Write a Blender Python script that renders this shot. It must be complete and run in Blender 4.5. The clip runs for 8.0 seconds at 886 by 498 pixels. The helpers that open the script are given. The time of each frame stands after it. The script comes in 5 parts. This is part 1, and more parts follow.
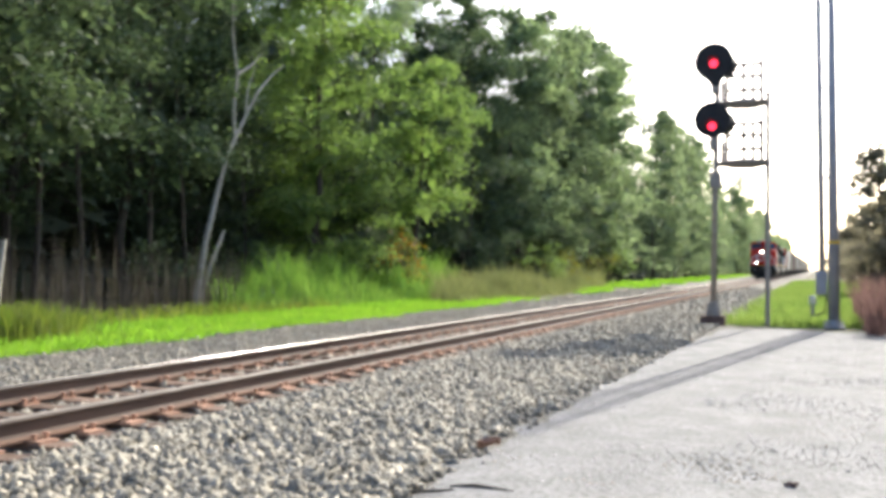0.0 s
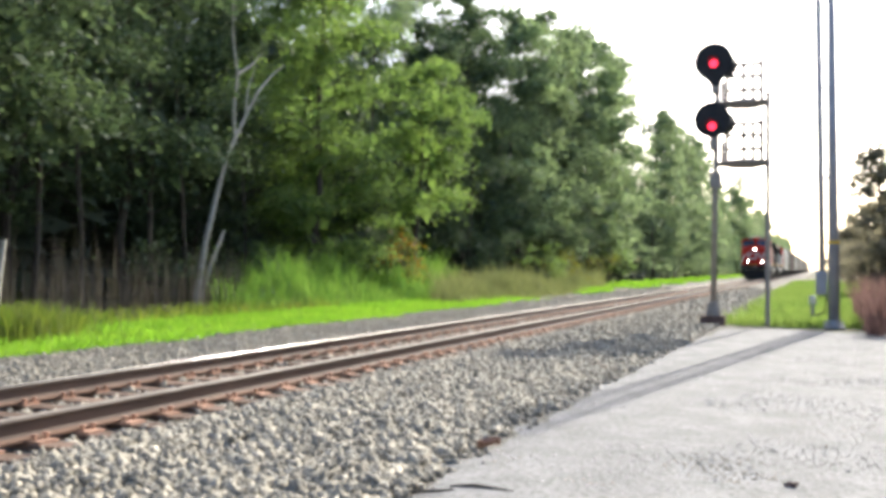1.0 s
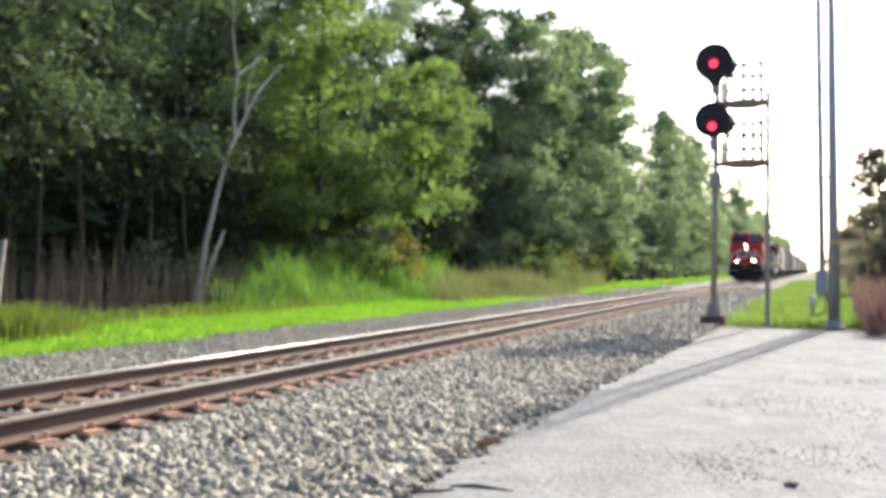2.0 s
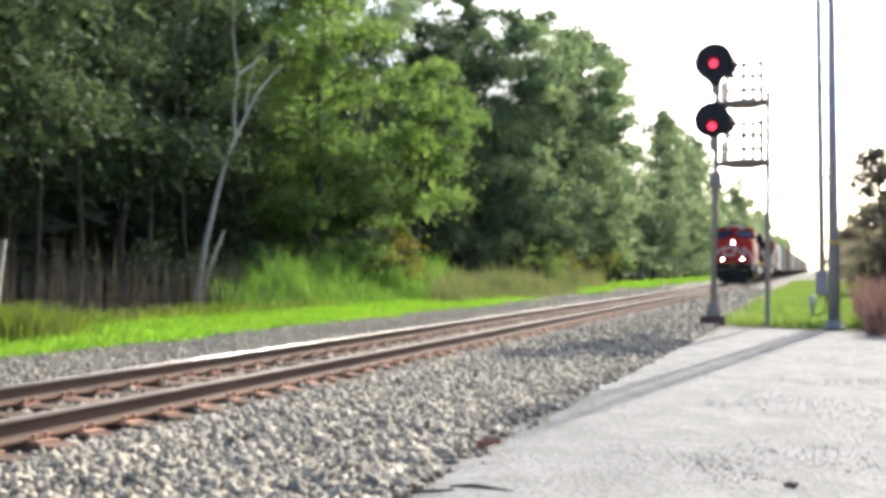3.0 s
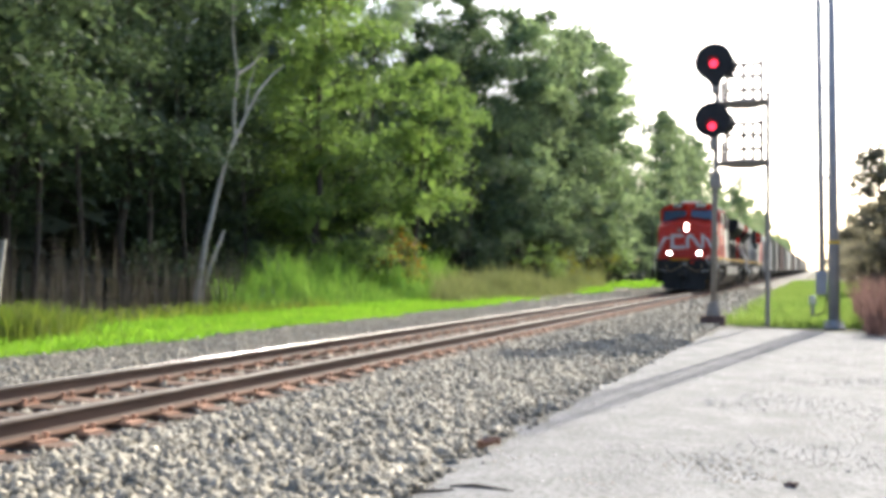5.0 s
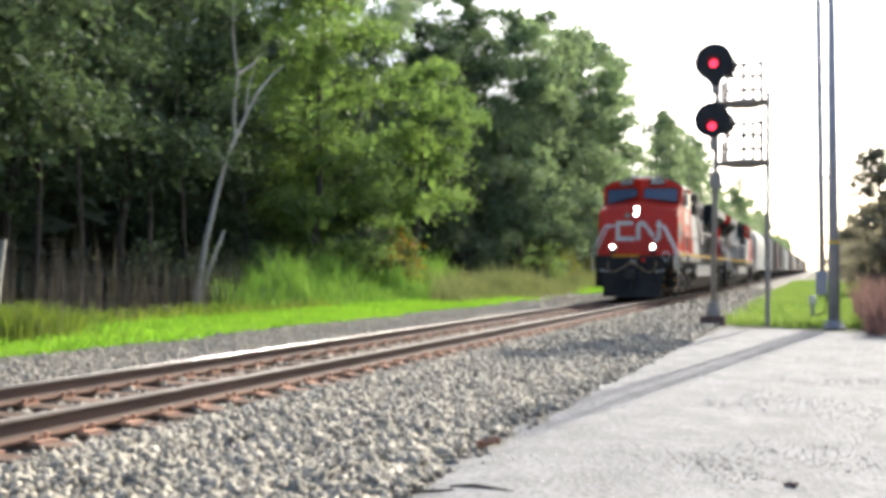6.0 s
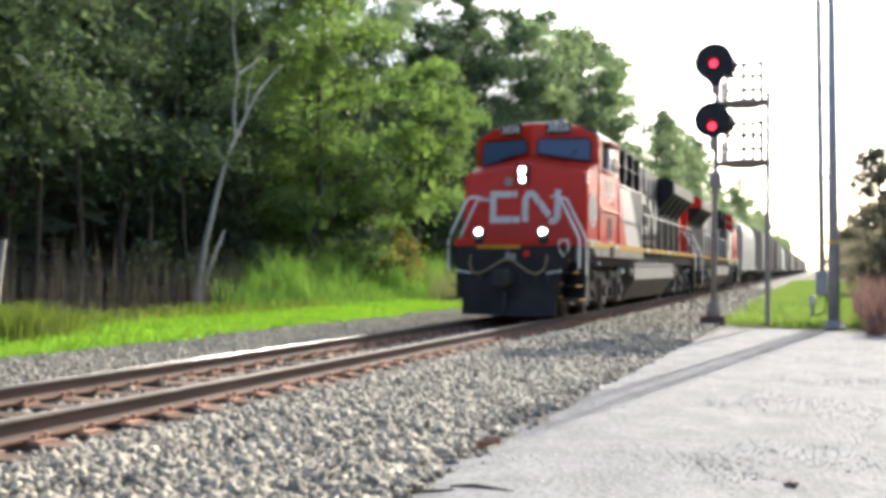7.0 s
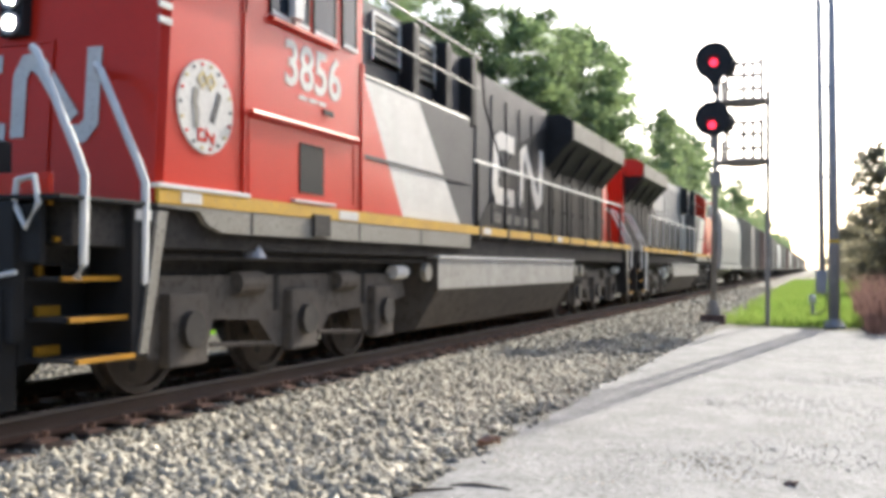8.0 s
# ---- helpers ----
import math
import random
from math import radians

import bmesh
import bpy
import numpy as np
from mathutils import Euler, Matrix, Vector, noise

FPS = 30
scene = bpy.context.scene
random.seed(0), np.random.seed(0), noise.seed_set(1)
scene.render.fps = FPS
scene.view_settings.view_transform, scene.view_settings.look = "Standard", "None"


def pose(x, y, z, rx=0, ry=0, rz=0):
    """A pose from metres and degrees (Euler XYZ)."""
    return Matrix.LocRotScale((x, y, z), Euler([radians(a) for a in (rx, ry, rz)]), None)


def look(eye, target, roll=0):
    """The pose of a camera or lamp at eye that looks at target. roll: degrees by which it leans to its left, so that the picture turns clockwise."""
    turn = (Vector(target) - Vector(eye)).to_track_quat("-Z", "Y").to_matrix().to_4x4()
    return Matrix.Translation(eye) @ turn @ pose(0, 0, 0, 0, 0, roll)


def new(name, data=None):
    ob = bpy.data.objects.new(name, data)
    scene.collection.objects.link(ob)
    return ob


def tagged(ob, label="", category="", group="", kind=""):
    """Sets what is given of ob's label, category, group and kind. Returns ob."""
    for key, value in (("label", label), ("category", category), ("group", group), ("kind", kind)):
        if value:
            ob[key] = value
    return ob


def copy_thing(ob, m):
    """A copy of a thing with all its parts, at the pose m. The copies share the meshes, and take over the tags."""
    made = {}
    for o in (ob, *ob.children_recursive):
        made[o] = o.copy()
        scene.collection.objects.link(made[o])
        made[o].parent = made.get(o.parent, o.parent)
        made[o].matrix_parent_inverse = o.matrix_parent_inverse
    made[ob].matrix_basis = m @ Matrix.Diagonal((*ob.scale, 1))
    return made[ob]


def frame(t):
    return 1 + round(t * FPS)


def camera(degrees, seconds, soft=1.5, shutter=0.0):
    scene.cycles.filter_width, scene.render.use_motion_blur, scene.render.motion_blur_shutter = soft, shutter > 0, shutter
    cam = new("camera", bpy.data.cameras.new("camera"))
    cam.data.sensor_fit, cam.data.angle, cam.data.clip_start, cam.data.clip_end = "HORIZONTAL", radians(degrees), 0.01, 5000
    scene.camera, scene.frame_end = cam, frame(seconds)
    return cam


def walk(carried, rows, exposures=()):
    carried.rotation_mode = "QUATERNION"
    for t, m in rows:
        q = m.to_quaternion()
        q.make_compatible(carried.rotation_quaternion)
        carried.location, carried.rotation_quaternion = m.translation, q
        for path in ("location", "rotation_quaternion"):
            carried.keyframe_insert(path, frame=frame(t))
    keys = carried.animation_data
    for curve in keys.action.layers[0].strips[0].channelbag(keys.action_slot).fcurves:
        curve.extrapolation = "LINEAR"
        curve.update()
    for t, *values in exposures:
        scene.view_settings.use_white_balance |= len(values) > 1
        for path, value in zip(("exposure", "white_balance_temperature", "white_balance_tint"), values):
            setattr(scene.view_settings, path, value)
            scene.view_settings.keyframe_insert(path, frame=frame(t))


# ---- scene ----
# Camera: still on its stand beside the line, shaken a little as the engine passes.
cam = camera(47.5, 8.0, soft=4.3)
EYE = Vector((0.0, 0.0, 1.41))
AIM = Vector((-0.34947, 0.93676, 0.01856))
STILL = look(EYE, EYE + AIM * 10, 0.275)
SHAKEN = look(EYE, EYE + (AIM + Vector((0, 0, -0.0011))) * 10, 0.275)
walk(cam, [(0.0, STILL), (7.6, STILL), (8.0, SHAKEN)], exposures=[(0.0, 1.52, 6460, 8), (6.5, 1.56, 6460, 8), (8.0, 1.5, 6460, 8)])

# Light: low hazy sun ahead, a little to the far side of the line.
SUN_AZ, SUN_EL = radians(8.4), radians(30)
world = bpy.data.worlds.new("sky")
scene.world = world
world.use_nodes = True
wn = world.node_tree
sky = wn.nodes.new("ShaderNodeTexSky")
sky.sky_type, sky.sun_disc = "NISHITA", False
sky.sun_elevation, sky.sun_rotation = SUN_EL, SUN_AZ
sky.air_density, sky.dust_density, sky.ozone_density = 0.65, 2.4, 0.8
wn.nodes["Background"].inputs["Strength"].default_value = 0.15
wn.links.new(sky.outputs[0], wn.nodes["Background"].inputs["Color"])
sun = new("sun", bpy.data.lights.new("sun", "SUN"))
sun.data.energy, sun.data.angle, sun.data.color = 2.9, radians(0.8), (1.0, 0.94, 0.84)
sun_dir = Vector((math.sin(SUN_AZ) * math.cos(SUN_EL), math.cos(SUN_AZ) * math.cos(SUN_EL), math.sin(SUN_EL)))
sun.matrix_world = look(sun_dir * 200, (0, 0, 0))

RAIL_TOP = 0.32
TRACK_X = -6.167


# ---- materials ----
def surface(name, a, b, scale=4.0, rough=0.7, bump=0.2, fine=40.0, metal=0.0, c=None, spread=0.0, depth=0.01, rough_var=0.12, stretch=(1, 1, 1), coat=0.0, spec=0.2):
    """Two colours mixed by coarse noise, a third by finer stains, with fine relief; spread varies whole pieces."""
    m = bpy.data.materials.new(name)
    m.use_nodes = True
    n, l = m.node_tree.nodes, m.node_tree.links
    bsdf = n["Principled BSDF"]
    geo = n.new("ShaderNodeTexCoord")
    mp = n.new("ShaderNodeMapping")
    mp.inputs["Scale"].default_value = stretch
    l.new(geo.outputs["Object"], mp.inputs[0])
    big = n.new("ShaderNodeTexNoise")
    big.inputs["Scale"].default_value, big.inputs["Detail"].default_value, big.inputs["Roughness"].default_value = scale, 6, 0.62
    small = n.new("ShaderNodeTexNoise")
    small.inputs["Scale"].default_value, small.inputs["Detail"].default_value = fine, 4
    l.new(mp.outputs[0], big.inputs["Vector"])
    l.new(mp.outputs[0], small.inputs["Vector"])
    ramp = n.new("ShaderNodeMapRange")
    ramp.inputs[1].default_value, ramp.inputs[2].default_value = 0.34, 0.66
    l.new(big.outputs[0], ramp.inputs[0])
    mix = n.new("ShaderNodeMix")
    mix.data_type = "RGBA"
    mix.inputs["A"].default_value, mix.inputs["B"].default_value = (*a, 1), (*b, 1)
    l.new(ramp.outputs[0], mix.inputs["Factor"])
    col = mix.outputs["Result"]
    if c:
        r2 = n.new("ShaderNodeMapRange")
        r2.inputs[1].default_value, r2.inputs[2].default_value = 0.5, 0.72
        l.new(small.outputs[0], r2.inputs[0])
        m2 = n.new("ShaderNodeMix")
        m2.data_type = "RGBA"
        m2.inputs["B"].default_value = (*c, 1)
        l.new(r2.outputs[0], m2.inputs["Factor"])
        l.new(col, m2.inputs["A"])
        col = m2.outputs["Result"]
    if spread:
        inf = n.new("ShaderNodeObjectInfo")
        isl = n.new("ShaderNodeNewGeometry")
        add = n.new("ShaderNodeMath")
        add.operation = "ADD"
        l.new(inf.outputs["Random"], add.inputs[0])
        l.new(isl.outputs["Random Per Island"], add.inputs[1])
        fr = n.new("ShaderNodeMath")
        fr.operation = "FRACT"
        l.new(add.outputs[0], fr.inputs[0])
        rv = n.new("ShaderNodeMapRange")
        rv.inputs[3].default_value, rv.inputs[4].default_value = 1 - spread, 1 + spread
        l.new(fr.outputs[0], rv.inputs[0])
        hs = n.new("ShaderNodeHueSaturation")
        l.new(rv.outputs[0], hs.inputs["Value"])
        l.new(col, hs.inputs["Color"])
        col = hs.outputs[0]
    l.new(col, bsdf.inputs["Base Color"])
    rr = n.new("ShaderNodeMapRange")
    rr.inputs[3].default_value, rr.inputs[4].default_value = max(0.05, rough - rough_var), min(1, rough + rough_var)
    l.new(small.outputs[0], rr.inputs[0])
    l.new(rr.outputs[0], bsdf.inputs["Roughness"])
    bsdf.inputs["Metallic"].default_value = metal
    bsdf.inputs["Coat Weight"].default_value = coat
    bsdf.inputs["Specular IOR Level"].default_value = spec
    if bump:
        bp = n.new("ShaderNodeBump")
        bp.inputs["Strength"].default_value, bp.inputs["Distance"].default_value = bump, depth
        l.new(small.outputs[0], bp.inputs["Height"])
        l.new(bp.outputs[0], bsdf.inputs["Normal"])
    return m


def leafy(name, a, b, shine=0.7, through_light=0.5, tone=0.25, warm=(1.35, 1.5, 0.6)):
    """Leaves or blades: colour varies leaf by leaf and in drifts; sunlight passes through."""
    m = bpy.data.materials.new(name)
    m.use_nodes = True
    n, l = m.node_tree.nodes, m.node_tree.links
    bsdf = n["Principled BSDF"]
    isl = n.new("ShaderNodeNewGeometry")
    inf = n.new("ShaderNodeObjectInfo")
    tc = n.new("ShaderNodeTexCoord")
    no = n.new("ShaderNodeTexNoise")
    no.inputs["Scale"].default_value, no.inputs["Detail"].default_value = 0.5, 3
    l.new(tc.outputs["Object"], no.inputs["Vector"])
    f = n.new("ShaderNodeMath")
    f.operation = "MULTIPLY_ADD"
    f.inputs[1].default_value = 0.5
    l.new(isl.outputs["Random Per Island"], f.inputs[0])
    l.new(no.outputs[0], f.inputs[2])
    mr = n.new("ShaderNodeMapRange")
    mr.inputs[1].default_value, mr.inputs[2].default_value = 0.4, 1.1
    l.new(f.outputs[0], mr.inputs[0])
    mix = n.new("ShaderNodeMix")
    mix.data_type = "RGBA"
    mix.inputs["A"].default_value, mix.inputs["B"].default_value = (*a, 1), (*b, 1)
    l.new(mr.outputs[0], mix.inputs["Factor"])
    rv = n.new("ShaderNodeMapRange")
    rv.inputs[3].default_value, rv.inputs[4].default_value = 1 - tone, 1 + tone
    l.new(inf.outputs["Random"], rv.inputs[0])
    hs = n.new("ShaderNodeHueSaturation")
    l.new(rv.outputs[0], hs.inputs["Value"])
    l.new(mix.outputs["Result"], hs.inputs["Color"])
    l.new(hs.outputs[0], bsdf.inputs["Base Color"])
    bsdf.inputs["Roughness"].default_value = shine
    bsdf.inputs["Specular IOR Level"].default_value = 0.25
    tr = n.new("ShaderNodeBsdfTranslucent")
    wm = n.new("ShaderNodeMix")
    wm.data_type, wm.blend_type = "RGBA", "MULTIPLY"
    wm.inputs["Factor"].default_value = 1
    wm.inputs["B"].default_value = (*warm, 1)
    l.new(hs.outputs[0], wm.inputs["A"])
    l.new(wm.outputs["Result"], tr.inputs["Color"])
    sh = n.new("ShaderNodeMixShader")
    sh.inputs[0].default_value = through_light
    l.new(bsdf.outputs[0], sh.inputs[1])
    l.new(tr.outputs[0], sh.inputs[2])
    l.new(sh.outputs[0], n["Material Output"].inputs["Surface"])
    return m


def glow(name, colour, strength):
    m = bpy.data.materials.new(name)
    m.use_nodes = True
    b = m.node_tree.nodes["Principled BSDF"]
    b.inputs["Base Color"].default_value = (*colour, 1)
    b.inputs["Emission Color"].default_value = (*colour, 1)
    b.inputs["Emission Strength"].default_value = strength
    return m


def glass(name, tint, rough=0.05, ior=1.5):
    m = bpy.data.materials.new(name)
    m.use_nodes = True
    b = m.node_tree.nodes["Principled BSDF"]
    b.inputs["Base Color"].default_value = (*tint, 1)
    b.inputs["Roughness"].default_value, b.inputs["IOR"].default_value = rough, ior
    b.inputs["Transmission Weight"].default_value = 0.15
    b.inputs["Specular IOR Level"].default_value = 0.35
    return m


M = {}
M["soil"] = surface("soil", (0.06, 0.055, 0.03), (0.09, 0.1, 0.035), 0.6, 0.95, 0.5, 9, c=(0.05, 0.035, 0.02), depth=0.05)
M["lot"] = surface("crushed_stone", (0.185, 0.183, 0.178), (0.275, 0.272, 0.266), 1.9, 0.95, 1.0, 23, c=(0.112, 0.109, 0.103), depth=0.016)
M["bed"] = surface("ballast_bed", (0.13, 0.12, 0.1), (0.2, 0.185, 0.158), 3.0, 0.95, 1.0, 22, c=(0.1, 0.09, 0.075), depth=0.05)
M["stone"] = surface("ballast_stone", (0.32, 0.29, 0.23), (0.41, 0.375, 0.31), 9, 0.9, 0.5, 60, c=(0.24, 0.215, 0.165), spread=0.34)
M["grit"] = surface("grit", (0.33, 0.32, 0.3), (0.46, 0.45, 0.43), 9, 0.9, 0.4, 60, spread=0.5)
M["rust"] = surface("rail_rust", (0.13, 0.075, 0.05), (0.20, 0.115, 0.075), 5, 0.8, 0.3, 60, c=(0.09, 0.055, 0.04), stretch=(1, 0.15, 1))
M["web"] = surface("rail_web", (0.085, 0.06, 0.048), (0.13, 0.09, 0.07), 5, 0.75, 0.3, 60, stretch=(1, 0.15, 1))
M["polished"] = surface("worn_rail_head", (0.15, 0.125, 0.105), (0.2, 0.17, 0.145), 6, 0.6, 0.05, 80, metal=0.1, stretch=(1, 0.05, 1), spec=0.25)
M["bright_steel"] = surface("worn_gauge_corner", (0.08, 0.078, 0.074), (0.11, 0.106, 0.1), 5, 0.24, 0.02, 60, metal=1.0, stretch=(1, 0.05, 1), rough_var=0.03)
M["sleeper"] = surface("sleeper_wood", (0.12, 0.078, 0.055), (0.22, 0.145, 0.105), 7, 0.9, 0.6, 50, c=(0.06, 0.04, 0.03), spread=0.3, stretch=(0.2, 1, 1))
M["plate"] = surface("tie_plate_rust", (0.38, 0.22, 0.15), (0.48, 0.3, 0.21), 12, 0.85, 0.4, 70, spread=0.25)
M["bark"] = surface("bark", (0.05, 0.042, 0.034), (0.09, 0.075, 0.06), 6, 0.95, 0.8, 25, c=(0.045, 0.035, 0.027), stretch=(1, 1, 0.25), depth=0.03)
M["birch"] = surface("birch_bark", (0.37, 0.34, 0.285), (0.46, 0.43, 0.37), 5, 0.85, 0.4, 22, c=(0.14, 0.12, 0.095), stretch=(0.6, 0.6, 1.5))
M["leaf"] = leafy("leaf_green", (0.054, 0.085, 0.056), (0.128, 0.165, 0.095), through_light=0.37, warm=(1.25, 1.35, 0.85))
M["leaf_light"] = leafy("leaf_light_green", (0.122, 0.185, 0.072), (0.245, 0.31, 0.118), through_light=0.48, warm=(1.2, 1.38, 0.75))
# Distance haze is put into the next two leaf colours by paling them.
M["leaf_far_haze"] = leafy("leaf_distant_haze", (0.185, 0.24, 0.16), (0.29, 0.345, 0.225), through_light=0.5, warm=(1.2, 1.3, 0.85))
M["leaf_mid_haze"] = leafy("leaf_middle_haze", (0.15, 0.2, 0.13), (0.265, 0.32, 0.2), through_light=0.52, warm=(1.2, 1.3, 0.85))
# Dull olive-brown leaves, paled as well for the haze beyond the yard.
M["leaf_dull_haze"] = leafy("leaf_dull_haze", (0.24, 0.22, 0.185), (0.35, 0.325, 0.265), through_light=0.5, warm=(1.1, 1.1, 0.85))
# Darker leaf copy: the shade inside the wood is put into its colour.
M["leaf_shade"] = leafy("leaf_deep_wood_shade", (0.05, 0.065, 0.047), (0.085, 0.105, 0.072), through_light=0.2)
M["grass"] = leafy("mown_grass", (0.14, 0.285, 0.03), (0.265, 0.395, 0.06), 0.7, 0.5, 0.05, (1.2, 1.4, 0.7))
M["verge"] = leafy("verge_grass", (0.15, 0.235, 0.06), (0.26, 0.32, 0.11), 0.7, 0.45, 0.05, (1.15, 1.25, 0.8))
M["weed"] = leafy("tall_weed", (0.1, 0.195, 0.048), (0.2, 0.3, 0.08), 0.7, 0.48, 0.05, (1.2, 1.35, 0.7))
M["rough"] = leafy("rough_grass", (0.09, 0.145, 0.035), (0.18, 0.19, 0.06), 0.7, 0.45, 0.05)
M["shrub_gold"] = leafy("yellowing_leaf", (0.11, 0.15, 0.03), (0.26, 0.20, 0.05), 0.7, 0.45, 0.05)
M["rail_paint"] = surface("pale_steel", (0.5, 0.5, 0.5), (0.6, 0.6, 0.59), 6, 0.6, 0.05, 50)
M["weed_brown"] = leafy("browning_weed", (0.14, 0.165, 0.085), (0.225, 0.23, 0.125), 0.75, 0.45, 0.05, (1.15, 1.2, 0.75))
M["reed"] = leafy("dry_reed", (0.075, 0.066, 0.058), (0.14, 0.122, 0.105), 0.8, 0.3, 0.05, (1, 1, 0.8))
M["rusty_weed"] = leafy("seeding_weed", (0.135, 0.09, 0.085), (0.205, 0.15, 0.138), 0.8, 0.4, 0.05, (1.15, 0.95, 0.85))
M["orange_leaf"] = leafy("orange_leaf", (0.24, 0.10, 0.02), (0.30, 0.20, 0.03), 0.6, 0.4, 0.05)
M["galv"] = surface("galvanised_steel", (0.30, 0.31, 0.33), (0.38, 0.39, 0.41), 3, 0.55, 0.1, 60, metal=0.3, c=(0.24, 0.24, 0.25))
M["dull_steel"] = surface("weathered_steel", (0.27, 0.245, 0.215), (0.36, 0.33, 0.295), 5, 0.75, 0.2, 50, c=(0.13, 0.10, 0.08))
M["black"] = surface("black_paint", (0.014, 0.014, 0.016), (0.03, 0.029, 0.03), 3, 0.6, 0.1, 50)
M["footing"] = surface("footing_rust", (0.09, 0.055, 0.045), (0.15, 0.10, 0.085), 6, 0.9, 0.5, 40)
M["red_lamp"] = glow("signal_red", (1.0, 0.03, 0.07), 1.3)
M["white_cap"] = surface("white_plastic", (0.62, 0.62, 0.62), (0.75, 0.75, 0.74), 8, 0.5, 0.1, 50)
M["yellow"] = surface("yellow_band", (0.6, 0.38, 0.03), (0.7, 0.45, 0.05), 8, 0.6, 0.1, 50)


# ---- building helpers ----
def part(name, bm, mat, parent=None, label="", smooth=False):
    """Links a bmesh, or a finished mesh, as one object under parent."""
    if isinstance(bm, bpy.types.Mesh):
        me = bm
    else:
        bmesh.ops.recalc_face_normals(bm, faces=bm.faces)
        me = bpy.data.meshes.new(name)
        bm.to_mesh(me)
        bm.free()
    if not me.materials:
        me.materials.append(mat if not isinstance(mat, str) else M[mat])
    if smooth:
        me.polygons.foreach_set("use_smooth", [True] * len(me.polygons))
    ob = new(name, me)
    ob.parent = parent
    if label:
        ob["label"] = label
    return ob


def box(x0, x1, y0, y1, z0, z1, bevel=0.0, bm=None):
    bm = bm or bmesh.new()
    r = bmesh.ops.create_cube(bm, size=1)
    for v in r["verts"]:
        v.co = Vector(((x0 + x1) / 2 + v.co.x * (x1 - x0), (y0 + y1) / 2 + v.co.y * (y1 - y0), (z0 + z1) / 2 + v.co.z * (z1 - z0)))
    if bevel:
        es = list({e for v in r["verts"] for e in v.link_edges})
        bmesh.ops.bevel(bm, geom=es, offset=bevel, segments=2, affect="EDGES", profile=0.7)
    return bm


def rod(points, radii, sides=8, bm=None, caps=True):
    """A tube along points, with a radius at each."""
    bm = bm or bmesh.new()
    pts = [Vector(p) for p in points]
    if not isinstance(radii, (list, tuple)):
        radii = [radii] * len(pts)
    rings = []
    for i, p in enumerate(pts):
        d = (pts[min(i + 1, len(pts) - 1)] - pts[max(i - 1, 0)]).normalized()
        a = d.cross(Vector((0, 0, 1)) if abs(d.z) < 0.9 else Vector((1, 0, 0))).normalized()
        b = d.cross(a)
        rings.append([bm.verts.new(p + (a * math.cos(k * math.tau / sides) + b * math.sin(k * math.tau / sides)) * radii[i]) for k in range(sides)])
    for q, r in zip(rings, rings[1:]):
        for k in range(sides):
            bm.faces.new((q[k], q[(k + 1) % sides], r[(k + 1) % sides], r[k]))
    if caps:
        bm.faces.new(rings[0])
        bm.faces.new(rings[-1])
    return bm


def prism(outline, axis, a, b, bm=None):
    """A flat outline drawn out along an axis from a to b. x: outline is (y, z); y: (x, z); z: (x, y)."""
    bm = bm or bmesh.new()
    put = {"x": lambda u, v, w: (w, u, v), "y": lambda u, v, w: (u, w, v), "z": lambda u, v, w: (u, v, w)}[axis]
    lo = [bm.verts.new(put(u, v, a)) for u, v in outline]
    hi = [bm.verts.new(put(u, v, b)) for u, v in outline]
    bm.faces.new(lo)
    bm.faces.new(hi)
    for i in range(len(lo)):
        j = (i + 1) % len(lo)
        bm.faces.new((lo[i], lo[j], hi[j], hi[i]))
    return bm


def loft(sections, bm=None):
    """Skin through equal-length closed rings of points."""
    bm = bm or bmesh.new()
    rings = [[bm.verts.new(p) for p in s] for s in sections]
    for q, r in zip(rings, rings[1:]):
        for k in range(len(q)):
            bm.faces.new((q[k], q[(k + 1) % len(q)], r[(k + 1) % len(q)], r[k]))
    bm.faces.new(rings[0])
    bm.faces.new(rings[-1])
    return bm


def mesh_from(name, verts, faces_per, mat):
    """A mesh of equal-sided faces from arrays: verts (n, 3), faces (m, k)."""
    me = bpy.data.meshes.new(name)
    n, (m, k) = len(verts), faces_per.shape
    me.vertices.add(n)
    me.vertices.foreach_set("co", verts.astype(np.float32).ravel())
    me.loops.add(m * k)
    me.loops.foreach_set("vertex_index", faces_per.astype(np.int32).ravel())
    me.polygons.add(m)
    me.polygons.foreach_set("loop_start", np.arange(0, m * k, k, dtype=np.int32))
    me.update(calc_edges=True)
    me.materials.append(M[mat])
    return me


def leaves(name, centres, size, rng, mat, flat=0.9, wide=0.5):
    """Diamond leaves at centres, facing all ways but rather upwards."""
    n = len(centres)
    nor = rng.normal(size=(n, 3)) * (1, 1, 0.8)
    nor[:, 2] = np.abs(nor[:, 2]) + flat
    nor /= np.linalg.norm(nor, axis=1)[:, None]
    t = np.cross(nor, rng.normal(size=(n, 3)))
    t /= np.linalg.norm(t, axis=1)[:, None] + 1e-9
    b = np.cross(nor, t)
    s = (size * rng.uniform(0.6, 1.4, n))[:, None]
    v = np.stack((centres - t * s, centres + b * s * wide + nor * s * 0.12, centres + t * s, centres - b * s * wide + nor * s * 0.12), 1).reshape(-1, 3)
    return mesh_from(name, v, np.arange(n * 4).reshape(n, 4), mat)


